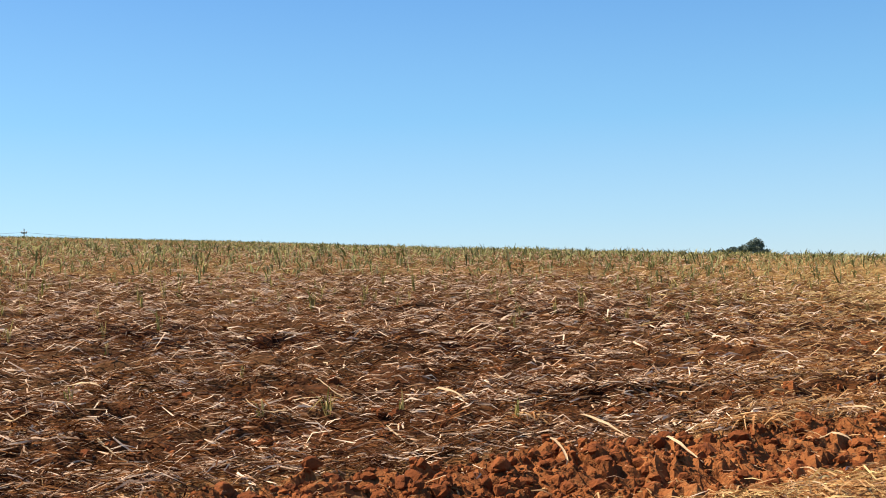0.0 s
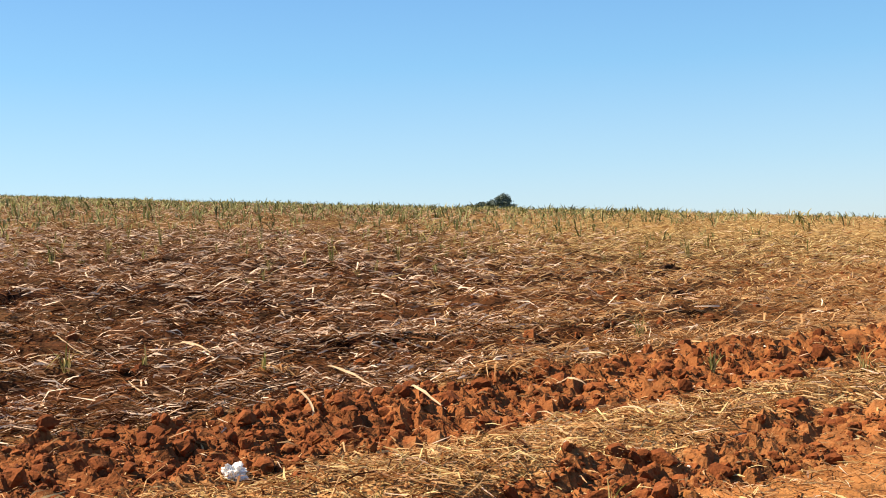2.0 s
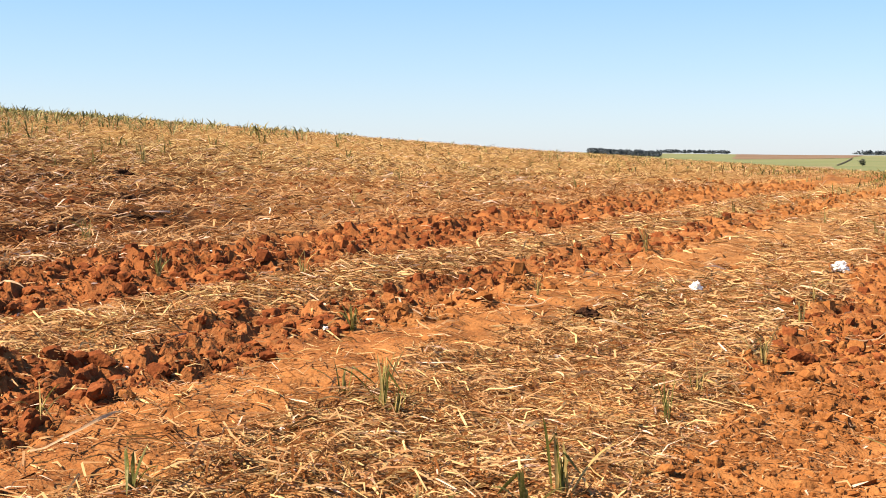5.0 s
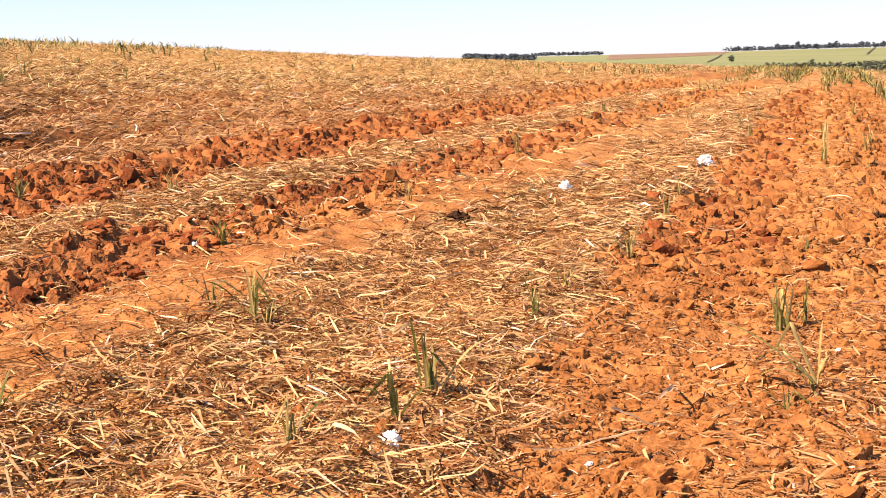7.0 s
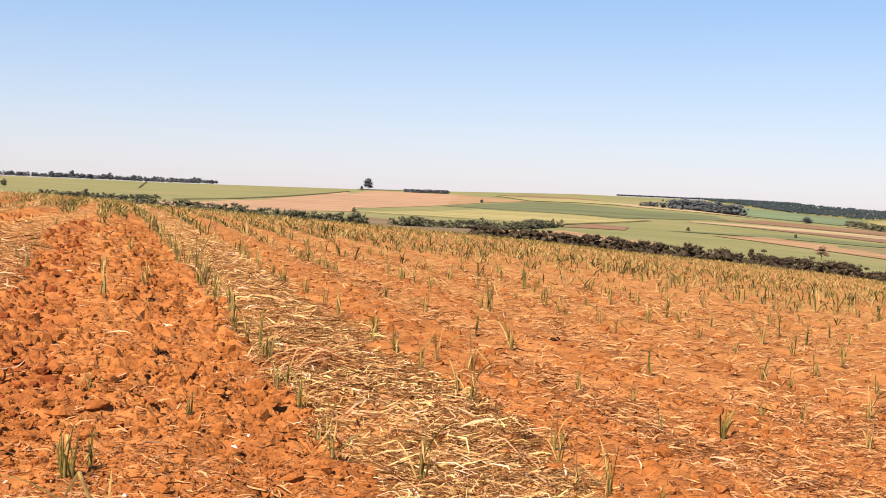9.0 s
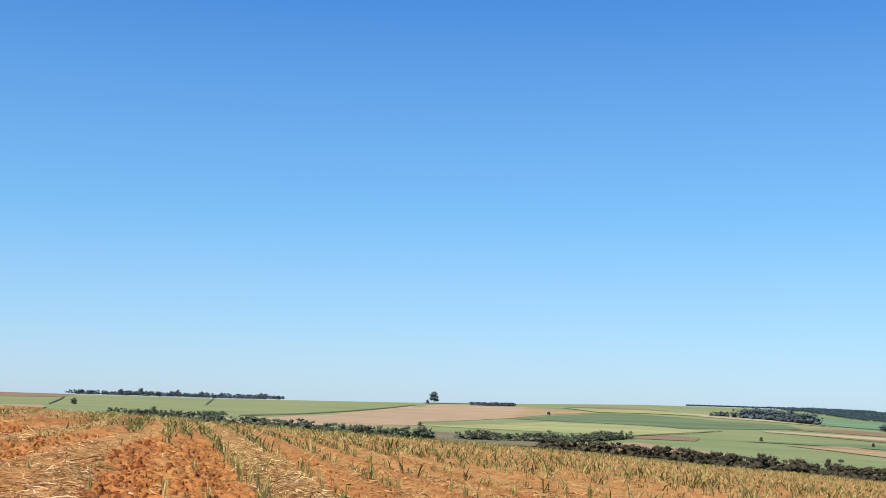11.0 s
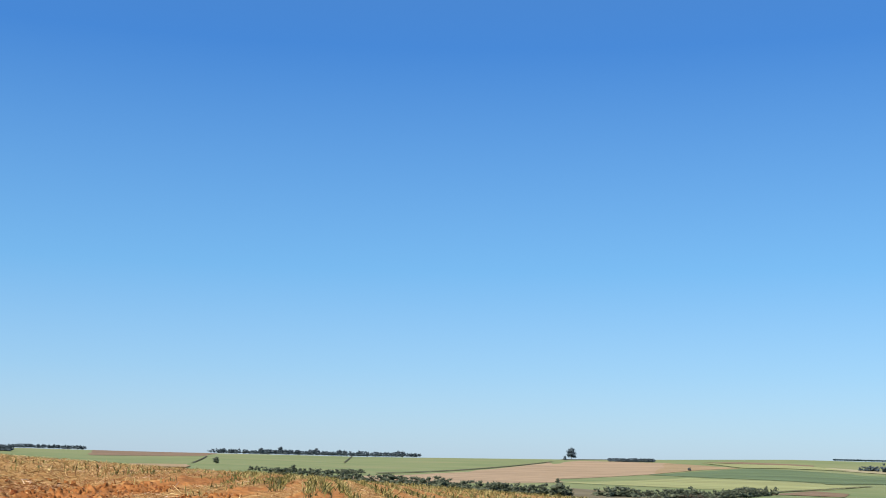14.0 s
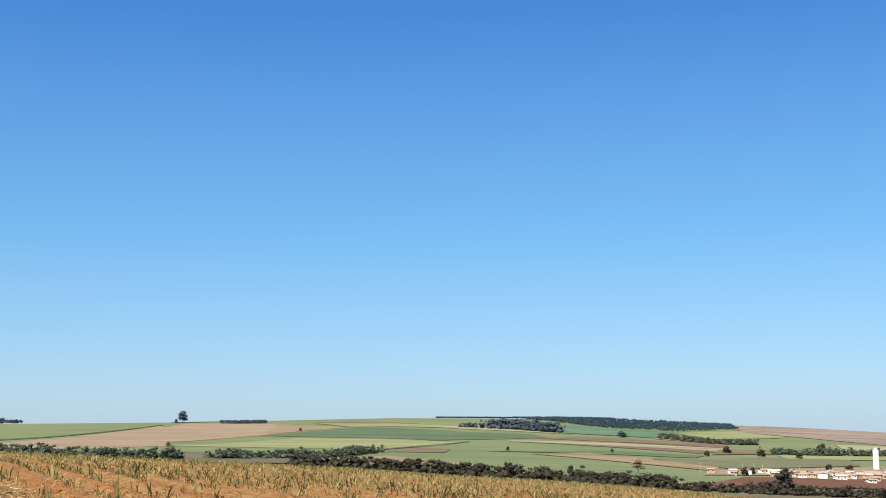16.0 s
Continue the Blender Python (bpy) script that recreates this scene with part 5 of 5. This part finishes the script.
def box_mesh(name, x0, x1, y0, y1, z0, z1, mat):
    bm = bmesh.new()
    bmesh.ops.create_cube(bm, size=1)
    for v in bm.verts:
        v.co = Vector((x1 if v.co.x > 0 else x0, y1 if v.co.y > 0 else y0, z1 if v.co.z > 0 else z0))
    bmesh.ops.bevel(bm, geom=bm.edges[:], offset=.02, segments=1, affect="EDGES")
    me = bpy.data.meshes.new(name)
    bm.to_mesh(me)
    bm.free()
    me.materials.append(mat)
    return me


def house(x, y, w, d, h, turn, wall, roof, label):
    root = new("house")
    root.matrix_basis = pose(x, y, float(terrain(np.array([x]), np.array([y]))[0]) + .6, 0, 0, turn)
    tagged(root, label, "house", group="village houses")
    part("wall", box_mesh("wall", -w / 2, w / 2, -d / 2, d / 2, -1.5, h, wall), root)
    o = .5
    V = [(-w / 2 - o, -d / 2 - o, h), (w / 2 + o, -d / 2 - o, h), (w / 2 + o, d / 2 + o, h), (-w / 2 - o, d / 2 + o, h), (-w / 2 - o, 0, h + d * .2), (w / 2 + o, 0, h + d * .2)]
    V += [(a, b, c + .18) for a, b, c in V]
    F = [(0, 1, 5), (0, 5, 4), (2, 3, 4), (2, 4, 5), (6, 11, 7), (6, 10, 11), (8, 10, 9), (8, 11, 10)]
    for a, b in ((0, 1), (1, 5), (5, 2), (2, 3), (3, 4), (4, 0)):
        F += [(a, a + 6, b + 6), (a, b + 6, b)]
    part("roof", mesh_from("roof", V, F, roof, False), root)
    part("door", box_mesh("door", -.45, .45, -d / 2 - .06, -d / 2 + .05, 0, 2.1, tile_roof), root)
    for k in (-1, 1):
        win = part("window", box_mesh("window", k * w * .3 - .6, k * w * .3 + .6, -d / 2 - .05, -d / 2 + .05, 1.0, 2.1, glass_mat), root)
        part("window_sill", box_mesh("window_sill", k * w * .3 - .7, k * w * .3 + .7, -d / 2 - .14, -d / 2 + .02, .9, .995, wall), win)
    return root


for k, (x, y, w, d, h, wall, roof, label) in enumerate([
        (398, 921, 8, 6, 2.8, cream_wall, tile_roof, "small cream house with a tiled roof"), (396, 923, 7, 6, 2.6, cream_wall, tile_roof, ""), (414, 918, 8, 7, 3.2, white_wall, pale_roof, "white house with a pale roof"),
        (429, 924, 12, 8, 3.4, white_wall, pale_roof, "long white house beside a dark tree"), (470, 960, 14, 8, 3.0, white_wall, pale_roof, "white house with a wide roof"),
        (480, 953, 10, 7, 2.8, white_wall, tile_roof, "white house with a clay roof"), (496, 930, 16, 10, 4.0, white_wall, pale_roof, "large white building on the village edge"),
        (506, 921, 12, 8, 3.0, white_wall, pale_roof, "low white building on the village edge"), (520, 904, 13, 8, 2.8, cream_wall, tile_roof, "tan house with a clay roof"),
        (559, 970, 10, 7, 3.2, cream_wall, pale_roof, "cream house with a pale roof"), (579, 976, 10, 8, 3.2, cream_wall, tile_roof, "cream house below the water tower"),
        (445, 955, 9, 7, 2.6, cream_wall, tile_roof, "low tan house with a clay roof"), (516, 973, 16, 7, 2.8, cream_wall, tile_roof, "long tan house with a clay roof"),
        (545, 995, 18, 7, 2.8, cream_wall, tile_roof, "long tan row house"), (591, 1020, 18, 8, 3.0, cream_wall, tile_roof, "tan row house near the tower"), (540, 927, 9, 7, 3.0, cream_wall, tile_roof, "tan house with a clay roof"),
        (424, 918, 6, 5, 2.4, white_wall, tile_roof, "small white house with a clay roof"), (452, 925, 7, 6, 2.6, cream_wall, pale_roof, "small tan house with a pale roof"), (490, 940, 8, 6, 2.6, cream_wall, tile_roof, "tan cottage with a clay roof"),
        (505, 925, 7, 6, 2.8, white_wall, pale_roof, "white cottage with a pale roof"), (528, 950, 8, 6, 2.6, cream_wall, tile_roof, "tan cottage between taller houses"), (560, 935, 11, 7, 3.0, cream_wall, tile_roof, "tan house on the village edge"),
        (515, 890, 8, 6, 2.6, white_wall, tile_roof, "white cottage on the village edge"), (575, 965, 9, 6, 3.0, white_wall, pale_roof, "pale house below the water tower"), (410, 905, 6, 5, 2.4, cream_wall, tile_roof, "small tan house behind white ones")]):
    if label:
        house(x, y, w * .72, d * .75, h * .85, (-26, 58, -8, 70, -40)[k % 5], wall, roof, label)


# low cottages and sheds packed between the larger houses
r = random.Random(77)
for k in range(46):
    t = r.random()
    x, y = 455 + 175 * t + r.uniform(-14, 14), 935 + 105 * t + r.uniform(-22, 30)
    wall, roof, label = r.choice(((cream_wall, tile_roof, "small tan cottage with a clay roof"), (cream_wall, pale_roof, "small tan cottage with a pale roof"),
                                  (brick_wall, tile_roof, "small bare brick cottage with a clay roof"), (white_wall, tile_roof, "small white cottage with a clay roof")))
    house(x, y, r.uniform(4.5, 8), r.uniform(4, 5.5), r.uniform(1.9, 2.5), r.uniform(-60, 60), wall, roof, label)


def revolve(name, profile, mat, sides=24):
    V, F = [], []
    for rad, z in profile:
        for k in range(sides):
            t = 2 * math.pi * k / sides
            V.append((rad * math.cos(t), rad * math.sin(t), z))
    for j in range(len(profile) - 1):
        for k in range(sides):
            F.append((j * sides + k, j * sides + (k + 1) % sides, (j + 1) * sides + (k + 1) % sides, (j + 1) * sides + k))
    return mesh_from(name, V, F, mat, False)


tower = new("water_tower")
tower.matrix_basis = pose(664, 1138, float(terrain(np.array([648.0]), np.array([1120.0]))[0]))
tagged(tower, "tall white cylindrical water tower by the village", "water tower")
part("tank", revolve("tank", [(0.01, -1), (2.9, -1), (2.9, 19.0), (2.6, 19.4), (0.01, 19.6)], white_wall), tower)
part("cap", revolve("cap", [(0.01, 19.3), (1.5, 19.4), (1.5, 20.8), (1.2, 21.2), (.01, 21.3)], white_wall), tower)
part("band", revolve("band", [(2.9, 15.0), (3.0, 15.0), (3.0, 15.4), (2.9, 15.4)], concrete_mat), tower)


def utility_pole(x, y, tall, label, turn=0, z0=None, stout=1.0, arm=.9):
    root = new("utility_pole")
    root.matrix_basis = pose(x, y, float(terrain(np.array([x]), np.array([y]))[0]) if z0 is None else z0, 0, 0, turn)
    tagged(root, label, "utility pole", group="utility poles")
    V, F = [], []
    limb(V, F, (0, 0, -.5), (0, 0, tall), .2 * stout, .13 * stout, 8)
    part("pole", mesh_from("pole", V, F, concrete_mat), root)
    part("crossarm", box_mesh("crossarm", -arm, arm, -.06, .06, tall - .55, tall - .42, bark_mat), root)
    for k in (-arm * .88, 0, arm * .88):
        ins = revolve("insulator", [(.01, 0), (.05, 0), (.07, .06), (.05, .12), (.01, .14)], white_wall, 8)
        part("insulator", ins, root).matrix_basis = pose(k, 0, tall - .42)
    return root


for x, y in [(390, 923), (436, 947), (451, 958), (462, 966), (485, 947), (502, 950), (515, 954), (529, 927), (564, 987), (590, 998)]:
    utility_pole(x, y, 8.0, "grey concrete utility pole between village houses", 20)
POLE_AT = (150 * math.sin(radians(-87.8)), 150 * math.cos(radians(-87.8)))
pole_foot = float(terrain(np.array([POLE_AT[0]]), np.array([POLE_AT[1]]))[0])
pole_top = EYE + 150 * math.tan(radians(4.08))
utility_pole(*POLE_AT, pole_top - pole_foot, "weathered utility pole behind the field's crest", 88, stout=.4, arm=.3)
wire_mat = plain("dark_wire", (.05, .05, .05), .6)


def power_line(ends, sag, label):
    (x0, y0, z0), (x1, y1, z1) = ends
    V, F = [], []
    pts = [(x0 + (x1 - x0) * t, y0 + (y1 - y0) * t, z0 + (z1 - z0) * t - sag * 4 * t * (1 - t)) for t in np.linspace(0, 1, 25)]
    for p, q in zip(pts[:-1], pts[1:]):
        limb(V, F, p, q, .012, .012, 5)
    return tagged(new("power_line", mesh_from("power_line", V, F, wire_mat)), label, "cable", group="power lines")


far_end = (POLE_AT[0] - 20, POLE_AT[1] - 60, pole_top + 1.0)
near_end = (POLE_AT[0] - 14, POLE_AT[1] + 70, pole_top - 3.0)
for drop in (.42, .95):
    power_line(((*POLE_AT, pole_top - drop), (far_end[0], far_end[1], far_end[2] - drop)), .8, "thin dark wire from a far utility pole")
power_line(((*POLE_AT, pole_top - .42), near_end), .8, "thin dark wire sagging behind the field's crest")
